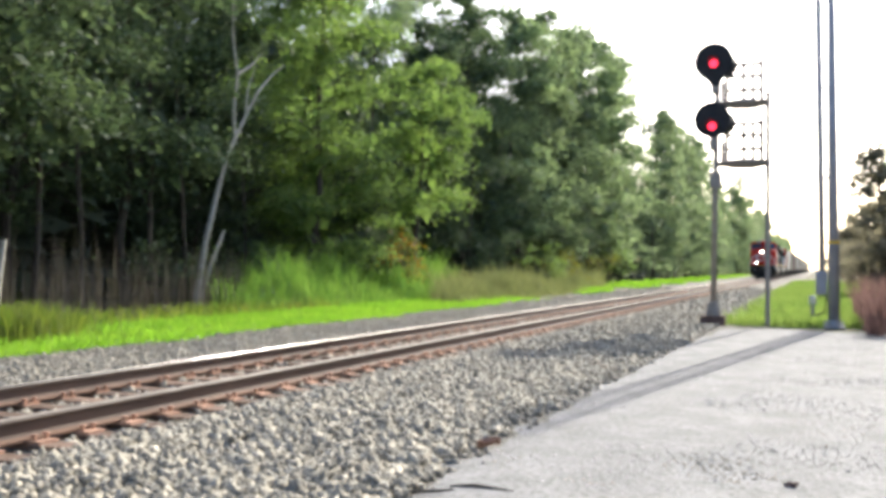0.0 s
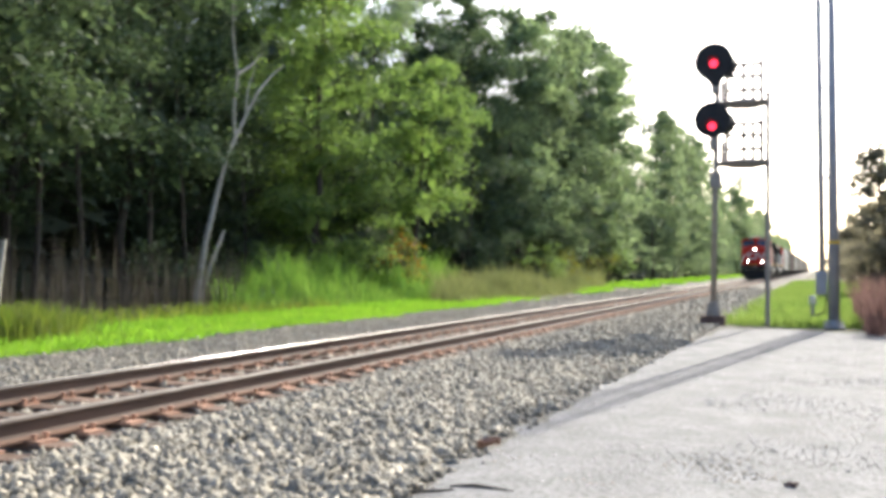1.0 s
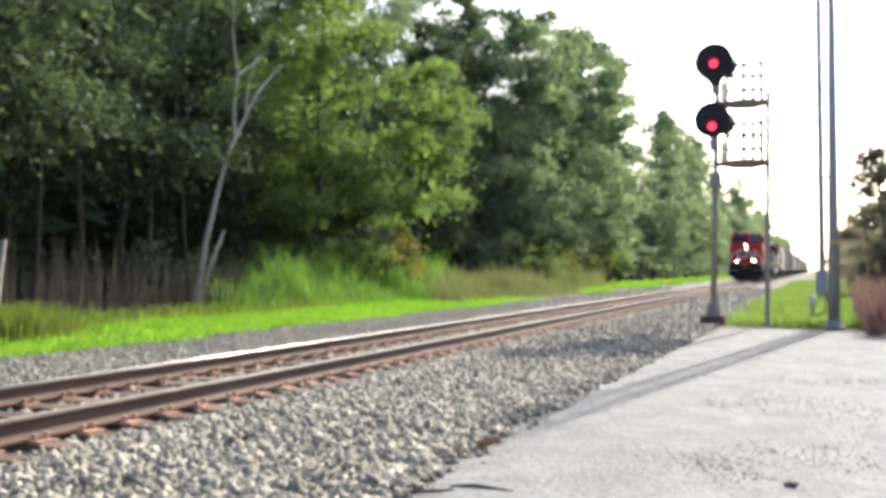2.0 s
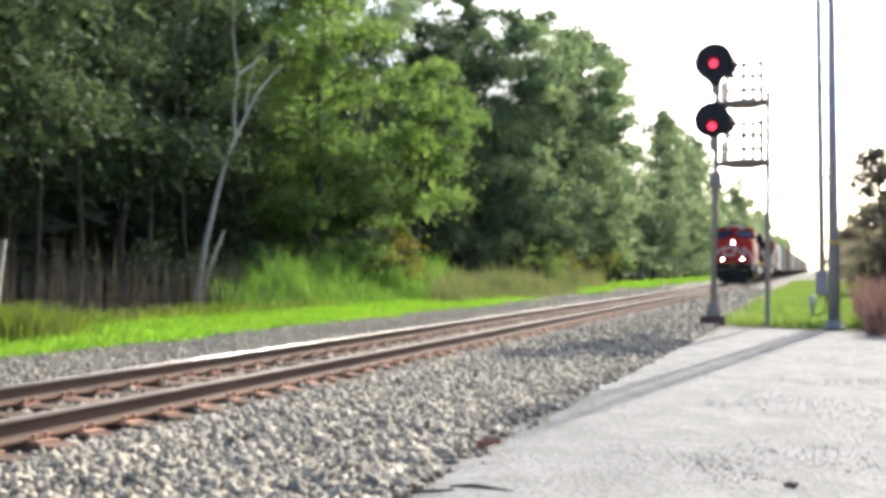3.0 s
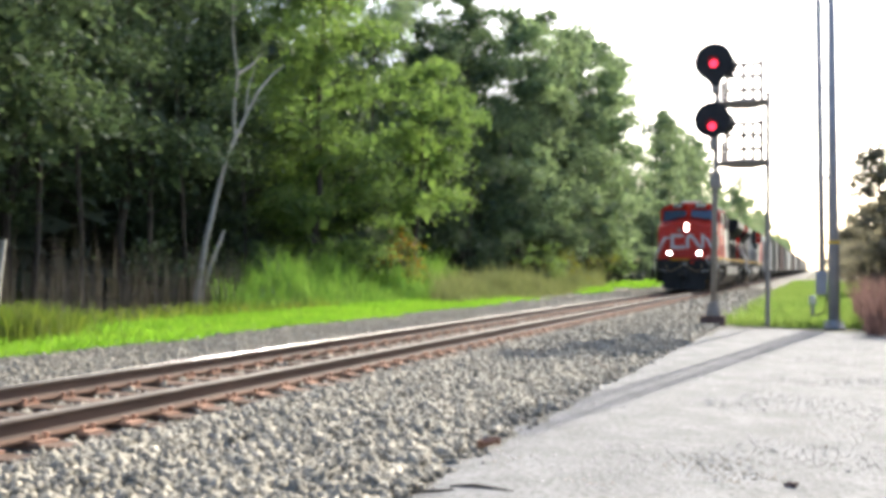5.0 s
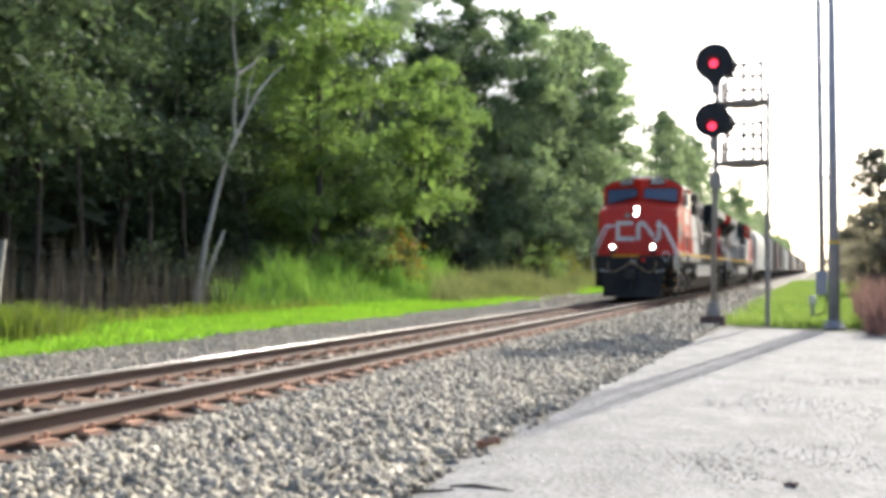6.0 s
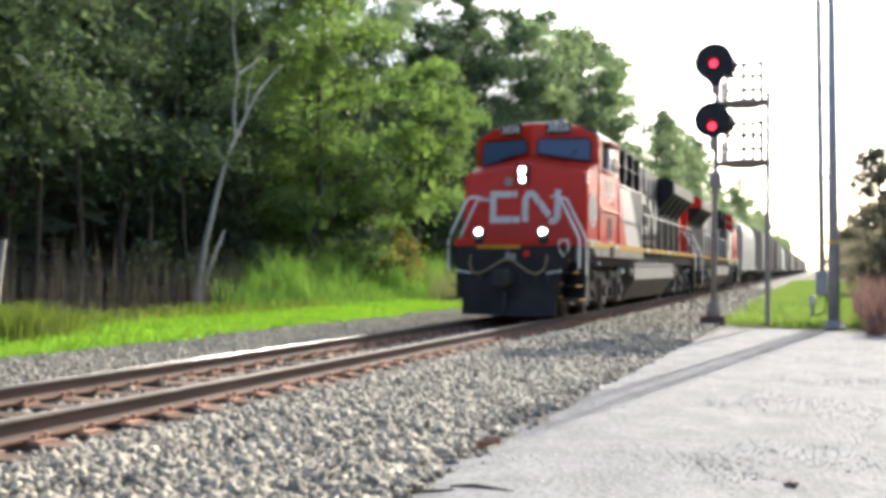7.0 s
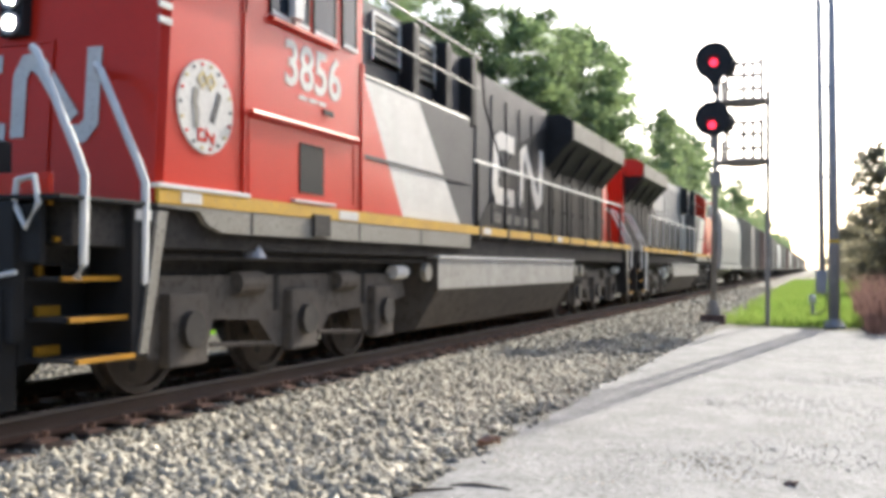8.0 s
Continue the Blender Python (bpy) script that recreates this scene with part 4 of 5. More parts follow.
def ribbon(points, width, depth, place):
    """A flat band with mitred corners along points in a plane, set on a face by place(u, v, out)."""
    bm = bmesh.new()
    pts = [Vector(p) for p in points]
    L, R = [], []
    for i, p in enumerate(pts):
        d0 = (p - pts[i - 1]).normalized() if i else (pts[1] - p).normalized()
        d1 = (pts[i + 1] - p).normalized() if i < len(pts) - 1 else d0
        t = (d0 + d1).normalized()
        nrm = Vector((-t.y, t.x)) * (width / 2 / max(0.45, t.dot(d0)))
        L.append(p + nrm)
        R.append(p - nrm)
    ring = lambda seq, o: [bm.verts.new(place(q.x, q.y, o)) for q in seq]
    l0, r0, l1, r1 = ring(L, 0), ring(R, 0), ring(L, depth), ring(R, depth)
    for i in range(len(pts) - 1):
        for a, b in ((l1, r1), (l0, r0), (l0, l1), (r0, r1)):
            bm.faces.new((a[i], a[i + 1], b[i + 1], b[i]))
    for i in (0, -1):
        bm.faces.new((l0[i], l1[i], r1[i], r0[i]))
    return bm


def disc(centre, ry, rz, x0, x1, n=28):
    return prism([(centre[0] + ry * math.cos(k * math.tau / n), centre[1] + rz * math.sin(k * math.tau / n)) for k in range(n)], "x", x0, x1)


def number(text, size, m, mat, parent, name="number"):
    """Writing in the built-in font as a thin solid, fitted on a surface by the matrix m."""
    cu = bpy.data.curves.new(name, "FONT")
    cu.body, cu.size, cu.extrude, cu.align_x, cu.align_y, cu.offset = text, size, 0.006, "CENTER", "CENTER", size * 0.018
    ob = bpy.data.objects.new(name, cu)
    scene.collection.objects.link(ob)
    me = bpy.data.meshes.new_from_object(ob.evaluated_get(bpy.context.evaluated_depsgraph_get()))
    bpy.data.objects.remove(ob)
    bpy.data.curves.remove(cu)
    me.transform(m)
    me.materials.clear()
    return part(name, me, mat, parent, "painted running number")


def lathe(profile, n=24):
    """Turned about the x axis: (x, radius) pairs."""
    return loft([[(x, r * math.cos(k * math.tau / n), r * math.sin(k * math.tau / n)) for k in range(n)] for x, r in profile])


def wheelset(parent, y, r=0.533):
    """An axle with two flanged wheels, free to turn about the axle."""
    w = part("wheelset", rod([(-0.95, 0, 0), (0.95, 0, 0)], 0.09, 12), "wheel", parent, "dark steel wheels on their axle")
    w.location = (0, y, r)
    for s in (-1, 1):
        part("wheel", lathe([(s * 0.68, r + 0.028), (s * 0.705, r + 0.028), (s * 0.7355, r), (s * 0.82, r - 0.006), (s * 0.82, r - 0.065), (s * 0.775, r - 0.085), (s * 0.765, 0.2), (s * 0.83, 0.17), (s * 0.83, 0.02)], 22), "wheel", w)
        for k in range(6):
            a = k * math.tau / 6
            bmw = rod([(s * 0.768, 0.3 * math.cos(a), 0.3 * math.sin(a)), (s * 0.772, 0.3 * math.cos(a), 0.3 * math.sin(a))], 0.05, 8)
            part("web_hole", bmw, "black", w)
    w["turns"] = r
    return w


SPUN = []


def loco_truck(parent, y0):
    """Three-axle bogie with cast side frames; y0 is its middle axle."""
    tr = part("truck", box(-0.95, 0.95, y0 - 2.4, y0 + 2.4, 0.62, 0.95, 0.05), "under", parent, "grimy cast-steel three-axle bogie")
    for s in (-1, 1):
        a, b = (1.04, 1.2) if s > 0 else (-1.2, -1.04)
        o = [(-2.75, 1.0), (2.75, 1.0), (2.85, 0.72), (2.5, 0.66), (2.42, 0.34), (1.62, 0.34), (1.5, 0.62), (0.75, 0.58), (0.42, 0.3), (-0.42, 0.3), (-0.75, 0.58), (-1.5, 0.62), (-1.62, 0.34), (-2.42, 0.34), (-2.5, 0.66), (-2.85, 0.72)]
        part("side_frame", prism([(y0 + u, v) for u, v in o], "x", a, b), "truck", tr, "grey-brown cast side frame")
        for k in (-2, 0, 2):
            x0, x1 = (1.18, 1.3) if s > 0 else (-1.3, -1.18)
            jb = part("journal_box", box(x0, x1, y0 + k - 0.27, y0 + k + 0.27, 0.26, 0.86, 0.03), "truck", tr)
            part("bearing_cap", rod([(s * 1.3, y0 + k, 0.56), (s * 1.37, y0 + k, 0.56)], 0.15, 16), "under", jb)
            part("spring", rod([(s * 1.14, y0 + k - 0.42, 0.66), (s * 1.14, y0 + k - 0.42, 1.0)], 0.085, 10), "under", tr)
        for k in (-1.0, 1.0):
            part("brake_cylinder", rod([(s * 1.22, y0 + k - 0.22, 0.93), (s * 1.22, y0 + k + 0.22, 0.93)], 0.11, 12), "truck", tr)
            part("brake_rod", rod([(s * 1.2, y0 + k - 0.55, 0.4), (s * 1.2, y0 + k + 0.5, 0.34)], 0.025, 6), "truck", tr)
        for k in (-2.62, 2.55):
            part("sand_cylinder", rod([(s * 1.24, y0 + k - 0.2, 1.02), (s * 1.24, y0 + k + 0.16, 1.02)], 0.085, 12), "rail_white", tr, "pale cylinder end")
    for k in (-2, 0, 2):
        SPUN.append(wheelset(parent, y0 + k))


def side_panel(name, outline, mat, parent, label="", x=1.5, thick=0.012, both=True):
    """The same flat panel on each flank."""
    part(name, prism(outline, "x", x, x + thick), mat, parent, label)
    if both:
        part(name, prism(outline, "x", -x - thick, -x), mat, parent, label)


def build_loco(lead):
    t = thing("locomotive", "red, white and black diesel freight locomotive with lit headlights" if lead else "red, white and black diesel locomotive running backwards behind the first", "locomotive", group="railway vehicles")
    # underframe
    part("underframe", box(-1.42, 1.42, -0.75, 20.7, 1.22, 1.53, 0.02), "under", t)
    part("deck", box(-1.52, 1.52, -0.98, 20.9, 1.53, 1.56, 0.006), "soot", t)
    for s in (1, -1):
        part("yellow_stripe", box(min(s * 1.5, s * 1.535), max(s * 1.5, s * 1.535), 0.06, 20.4, 1.56, 1.68), "stripe", t, "weathered yellow sill stripe")
        o = [(0.06, 1.555), (7.3, 1.555), (7.3, 1.36), (0.95, 1.36), (0.72, 1.42), (0.6, 1.525), (0.06, 1.535)]
        part("side_sill", prism(o, "x", min(s * 1.47, s * 1.53), max(s * 1.47, s * 1.53)), "sill", t, "dusty grey side sill")
        for y in (1.4, 3.6, 5.4):
            part("sill_joint", box(min(s * 1.53, s * 1.534), max(s * 1.53, s * 1.534), y - 0.012, y + 0.012, 1.36, 1.67), "under", t)
        for y0, y1 in ((0.34, 0.62), (3.1, 3.55), (7.9, 8.25), (12.4, 12.75)):
            part("reflector", box(min(s * 1.535, s * 1.539), max(s * 1.535, s * 1.539), y0, y1, 1.575, 1.665), "white", t, "pale reflective patch on the stripe")
        part("sill_bracket", box(min(s * 1.53, s * 1.57), max(s * 1.53, s * 1.57), 2.5, 2.85, 1.38, 1.6, 0.01), "under", t)
        part("white_ledge", box(min(s * 1.46, s * 1.545), max(s * 1.46, s * 1.545), 0.05, 1.35, 1.68, 1.715, 0.008), "rail_white", t)
        part("white_ledge", box(min(s * 1.46, s * 1.545), max(s * 1.46, s * 1.545), 2.15, 3.0, 1.70, 1.725, 0.008), "rail_white", t)
    part("centre_sill", box(-1.1, 1.1, -0.7, 20.6, 0.98, 1.25, 0.02), "under", t)
    # nose
    y_face = lambda z: 0.13 + (z - 1.68) * 0.066
    ring = lambda y, dy, zs, zm, w: [(-w, y, 1.56), (w, y, 1.56), (w, y + dy, zs), (w - 0.05, y + dy + 0.012, zs + 0.035), (0.05, y + dy * 1.2, zm), (-0.05, y + dy * 1.2, zm), (0.05 - w, y + dy + 0.012, zs + 0.035), (-w, y + dy, zs)]
    nose = part("nose", loft([ring(0.13, 0.1, 3.12, 3.43, 1.42), ring(0.18, 0.1, 3.15, 3.46, 1.475), ring(1.32, 0.0, 3.5, 3.74, 1.48)]), "red", t, "glossy red nose")
    part("nose_ridge", ribbon([(-1.38, 3.2), (-0.05, 3.5), (0.05, 3.5), (1.38, 3.2)], 0.035, 0.02, lambda u, v, o: (u, y_face(v) - o + 0.02, v)), "red", nose)
    part("nose_door", ribbon([(-0.28, 1.7), (-0.28, 2.9), (0.36, 2.9), (0.36, 1.7)], 0.02, 0.012, lambda u, v, o: (u, y_face(v) - o, v)), "red", nose)
    on_nose = lambda u, v, o: (u, y_face(v) - o, v)
    for band in ([(-0.17, 2.74), (-0.74, 2.74), (-0.74, 2.17), (-0.1, 2.17)], [(0.03, 2.12), (0.03, 2.62), (0.09, 2.73), (0.18, 2.74), (0.27, 2.67), (0.6, 2.25)], [(0.6, 2.13), (0.71, 2.13), (0.79, 2.22), (0.79, 2.82)]):
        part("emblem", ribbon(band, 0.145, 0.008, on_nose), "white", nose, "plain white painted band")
    part("lamp_box", box(-0.16, 0.1, 0.14, 0.3, 2.95, 3.38, 0.015), "soot", t)
    lamp = "headlamp" if lead else "dead_lamp"
    for z in (3.265, 3.055):
        part("headlamp", rod([(-0.03, 0.12, z), (-0.03, 0.145, z)], 0.048, 18), lamp, t, "bright headlamp" if lead else "unlit headlamp")
        part("lamp_ring", lathe_y(-0.03, z, 0.065, 0.098, 0.11, 0.15), "galv", t)
    part("round_plate", rod([(-0.38, 0.175, 3.02), (-0.38, 0.24, 3.02)], 0.1, 20), "sill", t)
    for s in (-1, 1):
        part("ditch_light", rod([(s * 0.735, -0.9, 1.86), (s * 0.735, -0.88, 1.86)], 0.052, 18), lamp, t)
        part("ditch_light_box", box(s * 0.735 - 0.1, s * 0.735 + 0.1, -0.87, -0.7, 1.6, 1.96, 0.03), "soot", t)
        part("ditch_light_ring", lathe_y(s * 0.735, 1.86, 0.07, 0.12, -0.91, -0.87), "galv", t)
    part("front_panel", box(-1.3, 1.3, -0.84, -0.8, 1.56, 1.72, 0.01), "red", t)
    part("caution_stripe", box(-0.72, 0.26, -1.02, -0.985, 1.5, 1.58), "tread", t, "yellow anti-climber edge")
    # pilot, coupler and hoses
    part("pilot", box(-1.12, 1.12, -0.98, -0.86, 0.55, 1.52, 0.03), "soot", t)
    o = lambda z, d: [(-1.05, -0.86, z), (1.05, -0.86, z), (1.05, -0.98 - d * 0.3, z), (0.3, -1.05 - d, z), (-0.3, -1.05 - d, z), (-1.05, -0.98 - d * 0.3, z)]
    part("snow_plough", loft([o(0.1, 0.3), o(0.45, 0.14), o(0.93, 0.05)]), "soot", t)
    cp = part("coupler", box(-0.14, 0.14, -1.45, -0.9, 0.78, 1.0, 0.03), "under", t)
    part("knuckle", box(-0.2, 0.16, -1.62, -1.42, 0.72, 1.06, 0.06), "under", cp)
    for s in (-1, 1):
        part("air_hose", rod([(s * 0.86, -1.0, 1.36), (s * 0.87, -1.08, 1.2), (s * 0.82, -1.13, 1.06), (s * 0.72, -1.16, 0.98), (s * 0.6, -1.17, 0.98), (s * 0.45, -1.16, 1.04), (s * 0.28, -1.14, 1.15), (s * 0.12, -1.1, 1.25), (s * 0.02, -1.08, 1.28)], 0.024, 8), "hose", t, "sagging brown air hose")
        part("cut_lever", rod([(s * 1.2, -1.03, 1.04), (s * 0.85, -1.06, 0.98)], 0.018, 6), "rail_white", t)
    part("hose_hanger", rod([(0, -1.0, 1.5), (0, -1.06, 1.3)], 0.012, 5), "galv", t)
    for x in (-0.62, -0.3, 0.3, 0.62, 0.9):
        part("angle_cock", rod([(x, -0.98, 0.98), (x, -1.1, 0.94), (x + 0.03, -1.14, 0.82)], 0.03, 6), "under", t)
    part("plough_rib", box(-0.04, 0.04, -1.37, -1.2, 0.12, 0.6), "under", t)
    part("red_tail_lamp", rod([(0.4, -1.03, 1.4), (0.4, -0.97, 1.4)], 0.07, 14), "red", t)
    part("end_plate", box(-0.08, 0.16, -1.0, -0.98, 1.26, 1.4), "sill", t)
    part("horn_ring", rod([(1.12, -0.95, 1.66), (1.3, -0.98, 1.68), (1.34, -0.98, 1.5), (1.22, -0.97, 1.34), (1.1, -0.95, 1.5), (1.12, -0.95, 1.66)], 0.022, 6), "rail_white", t)
    # corner steps and grab rails, front and back
    for end, yo, fy in ((0, 0.0, 1), (1, 19.95, -1)):
        Y = lambda y: yo + fy * y
        for s in (-1, 1):
            X = lambda x: s * x
            st = part("step_well", box(min(X(1.0), X(1.06)), max(X(1.0), X(1.06)), min(Y(-0.86), Y(-0.05)), max(Y(-0.86), Y(-0.05)), 0.4, 1.52), "soot", t, "corner steps with yellow edges")
            for k, z in enumerate((0.42, 0.7, 0.98, 1.25, 1.5)):
                xo = 1.52 - 0.07 * k
                part("tread", box(min(X(1.06), X(xo)), max(X(1.06), X(xo)), min(Y(-0.8), Y(-0.2)), max(Y(-0.8), Y(-0.2)), z, z + 0.025), "under", st)
                part("tread_edge", box(min(X(xo - 0.02), X(xo + 0.015)), max(X(xo - 0.02), X(xo + 0.015)), min(Y(-0.8), Y(-0.2)), max(Y(-0.8), Y(-0.2)), z - 0.002, z + 0.03), "tread", st, "yellow step edge")
                part("riser", box(min(X(1.062), X(1.1)), max(X(1.062), X(1.1)), min(Y(-0.72), Y(-0.5)), max(Y(-0.72), Y(-0.5)), z + 0.03, z + 0.1), "tread", st)
            pl = [(Y(-0.2), 0.42), (Y(-0.06), 0.42), (Y(0.16), 1.54), (Y(-0.2), 1.54)]
            part("step_side", prism(pl, "x", min(X(1.07), X(1.5)), max(X(1.07), X(1.5))), "soot", t)
            pl = [(Y(-0.14), 0.44), (Y(-0.05), 0.44), (Y(0.18), 1.5), (Y(0.06), 1.5)]
            part("step_brace", prism(pl, "x", min(X(1.5), X(1.53)), max(X(1.5), X(1.53))), "sill" if lead else "rail_white", t)
            part("step_end", box(min(X(1.1), X(1.3)), max(X(1.1), X(1.3)), min(Y(-0.92), Y(-0.86)), max(Y(-0.92), Y(-0.86)), 1.1, 1.5, 0.02), "soot", t)
            part("sticker", box(min(X(1.5), X(1.506)), max(X(1.5), X(1.506)), min(Y(-0.17), Y(0.02)), max(Y(-0.17), Y(0.02)), 1.42, 1.5), "white", t)
            for y, low in ((-0.72, 1.0), (-0.06, 0.86)):
                part("grab_rail", rod([(X(0.8), Y(y + 0.3), 2.62), (X(0.98), Y(y + 0.05), 2.62), (X(1.06), Y(y), 2.58), (X(1.43), Y(y), 1.86), (X(1.5), Y(y), 1.7), (X(1.5), Y(y), low + 0.1), (X(1.44), Y(y), low)], 0.031, 8), "rail_white", t, "white grab rail", True)
    # cab
    roof = [(1.5, 4.07), (1.42, 4.18), (1.1, 4.34), (0.6, 4.42), (-0.6, 4.42), (-1.1, 4.34), (-1.42, 4.18), (-1.5, 4.07)]
    cab = part("cab", prism([(-1.5, 1.56), (1.5, 1.56)] + roof, "y", 1.3, 3.7), "red", t, "red crew cab")
    # the cab's face is set in two planes that meet at the middle pillar
    forward = lambda x: -0.42 * (1 - abs(x) / 1.5)
    crest = lambda x: float(np.interp(abs(x), [0, 0.6, 1.1, 1.42, 1.5], [4.42, 4.42, 4.34, 4.18, 4.07]))
    face = [[(x, 1.28 + forward(x), 3.3), (x, 1.28 + forward(x), crest(x) - 0.03), (x, 1.34 + forward(x), crest(x)), (x, 1.34, crest(x)), (x, 1.34, 3.3)] for x in (-1.5, -1.42, -1.1, -0.6, 0, 0.6, 1.1, 1.42, 1.5)]
    part("cab_face", loft(face), "red", cab, "red cab front in two angled planes")

    def angled(ob):
        for v in ob.data.vertices:
            v.co.y += forward(v.co.x)
        return ob

    brow = [(1.53, 4.06), (1.44, 4.21), (1.11, 4.37), (0.6, 4.45), (-0.6, 4.45), (-1.11, 4.37), (-1.44, 4.21), (-1.53, 4.06), (-1.5, 4.06), (-1.4, 4.17), (-1.09, 4.33), (-0.6, 4.41), (0.6, 4.41), (1.09, 4.33), (1.4, 4.17), (1.5, 4.06)]
    part("cab_roof", prism(brow, "y", 1.22, 3.72), "grey", cab, "weathered grey cab roof skin")
    part("roof_box", box(-0.5, 0.35, 1.7, 2.6, 4.44, 4.56, 0.03), "white", cab)
    part("horn", rod([(0.55, 1.5, 4.52), (0.55, 1.9, 4.52)], [0.07, 0.03], 10), "galv", cab)
    part("antenna", rod([(0.75, 2.4, 4.5), (0.75, 2.4, 4.72)], 0.02, 6), "black", cab)
    for x0, x1 in ((0.13, 1.33), (-1.33, -0.13)):
        a, b = (3.72, 3.5) if x0 > 0 else (3.5, 3.72)
        o = [(x0, a - 0.02), (x1, b + 0.02), (x1, 3.96), (x1 - 0.06, 4.05), (x0 + 0.06, 4.05), (x0, 3.99)]
        bm = prism(o, "y", 1.27, 1.296)
        for v in bm.verts:
            v.co.y -= (4.05 - v.co.z) * 0.2
        w = angled(part("windshield", bm, "screen", cab, "dark sloping windshield"))
        angled(part("window_frame", ribbon(o + [o[0], o[1]], 0.045, 0.02, lambda u, v, k: (u, 1.29 - k - (4.05 - v) * 0.2, v)), "soot", w))
        angled(part("visor_strip", box(x0 + 0.15, x1 - 0.1, 1.2, 1.285, 4.1, 4.13), "red", w))
        angled(part("wiper", rod([((x0 + x1) / 2, 1.15, 3.5), ((x0 + x1) / 2 + 0.3, 1.21, 3.8)], 0.012, 5), "soot", w))
    for x in (-0.56, 0.6):
        nb = angled(part("number_board", box(x - 0.27, x + 0.27, 1.2, 1.3, 4.175, 4.405, 0.012), "soot", cab, "black number board"))
        if lead:
            angled(number("3856", 0.25, Matrix.Translation((x, 1.195, 4.29)) @ Matrix.Rotation(math.pi / 2, 4, "X"), "white", nb))
    for s in (1, -1):
        for y0, y1 in ((1.72, 2.08), (2.14, 2.44), (2.56, 3.02), (3.2, 3.52)):
            xs = (min(s * 1.5, s * 1.512), max(s * 1.5, s * 1.512))
            w = part("side_window", box(*xs, y0, y1, 3.38 + 0.01 * y0, 3.98), "window", cab, "dark cab side window")
            o = [(y0, 3.4), (y1, 3.4), (y1, 3.98), (y0, 3.98), (y0, 3.4), (y1, 3.4)]
            part("window_frame", ribbon(o[:2], 0.04, 0.03, lambda u, v, k: (s * (1.502 + k), u, v)), "rail_white", w)
            part("window_surround", ribbon(o, 0.028, 0.018, lambda u, v, k: (s * (1.502 + k), u, v)), "soot", w)
        part("arm_rest", box(min(s * 1.5, s * 1.56), max(s * 1.5, s * 1.56), 1.7, 3.05, 3.32, 3.36, 0.01), "red", cab)
        part("sun_visor", box(min(s * 1.5, s * 1.7), max(s * 1.5, s * 1.7), 1.68, 3.0, 4.0, 4.02), "red", cab)
        part("cab_step_bar", rod([(s * 1.53, 1.37, 2.44), (s * 1.53, 3.53, 2.44)], 0.03, 8), "red", cab)
        part("vent", box(min(s * 1.5, s * 1.508), max(s * 1.5, s * 1.508), 2.3, 2.8, 1.8, 2.28), "soot", cab)
        part("door_line", ribbon([(1.38, 1.72), (1.38, 2.4), (3.5, 2.4), (3.5, 1.75)], 0.016, 0.008, lambda u, v, k: (s * (1.5 + k), u, v)), "red", cab)
        part("cab_end_line", box(min(s * 1.5, s * 1.52), max(s * 1.5, s * 1.52), 3.67, 3.73, 1.7, 3.3), "red", cab)
        part("mirror", box(min(s * 1.53, s * 1.6), max(s * 1.53, s * 1.6), 2.02, 2.2, 3.42, 3.9, 0.01), "rail_white", cab, "pale folding wind deflector")
        part("latch", box(min(s * 1.5, s * 1.515), max(s * 1.5, s * 1.515), 2.78, 3.0, 2.62, 2.67), "soot", cab)
        if lead:
            turn = Matrix.Translation((s * 1.5, 2.58, 2.99)) @ Matrix.Rotation(s * math.pi / 2, 4, "Z") @ Matrix.Rotation(math.pi / 2, 4, "X")
            number("3856", 0.6, turn, "white", cab)
            for k in range(3):
                part("small_lettering", box(min(s * 1.5, s * 1.505), max(s * 1.5, s * 1.505), 2.28 + k * 0.2, 2.44 + k * 0.2, 2.70, 2.735), "white", cab, "illegible small lettering")
            bd = part("badge", disc((0.74, 2.385), 0.4, 0.385, min(s * 1.46, s * 1.488), max(s * 1.46, s * 1.488)), "white", t, "round white painted badge")
            for k in range(18):
                a = k * math.tau / 18
                part("badge_mark", disc((0.74 + 0.36 * math.cos(a), 2.385 + 0.345 * math.sin(a)), 0.022, 0.016, min(s * 1.488, s * 1.494), max(s * 1.488, s * 1.494), 8), ("grey", "gold", "red")[k % 3], bd)
            flat = lambda u, v, k: (s * (1.488 + k), u, v)
            part("badge_loop", ribbon([(0.62, 2.6), (0.68, 2.66), (0.74, 2.6), (0.8, 2.54), (0.86, 2.6), (0.8, 2.66), (0.74, 2.6), (0.68, 2.54), (0.62, 2.6)], 0.025, 0.006, flat), "gold", bd)
            part("badge_feather", ribbon([(0.82, 2.27), (0.88, 2.4), (0.93, 2.52)], 0.06, 0.006, flat), "grey", bd)
            part("badge_tower", ribbon([(0.6, 2.2), (0.6, 2.34), (0.57, 2.4), (0.6, 2.52)], 0.07, 0.006, flat), "sill", bd)
            part("badge_band", ribbon([(0.7, 2.19), (0.63, 2.19), (0.63, 2.11), (0.73, 2.11), (0.74, 2.19), (0.84, 2.1), (0.85, 2.18)], 0.026, 0.006, flat), "red", bd)
    part("marker_plate", box(1.462, 1.482, 0.12, 0.28, 2.95, 3.0), "white", t)
    part("marker_plate", box(1.462, 1.482, 0.12, 0.28, 3.07, 3.12), "white", t)
    # equipment cabinet behind the cab
    cabi = part("equipment_cabinet", prism([(-1.48, 1.56), (1.48, 1.56), (1.48, 3.2), (1.45, 3.23), (-1.45, 3.23), (-1.48, 3.2)], "y", 3.7, 7.4), "grey", t, "full-width equipment cabinet in red, white and grey")
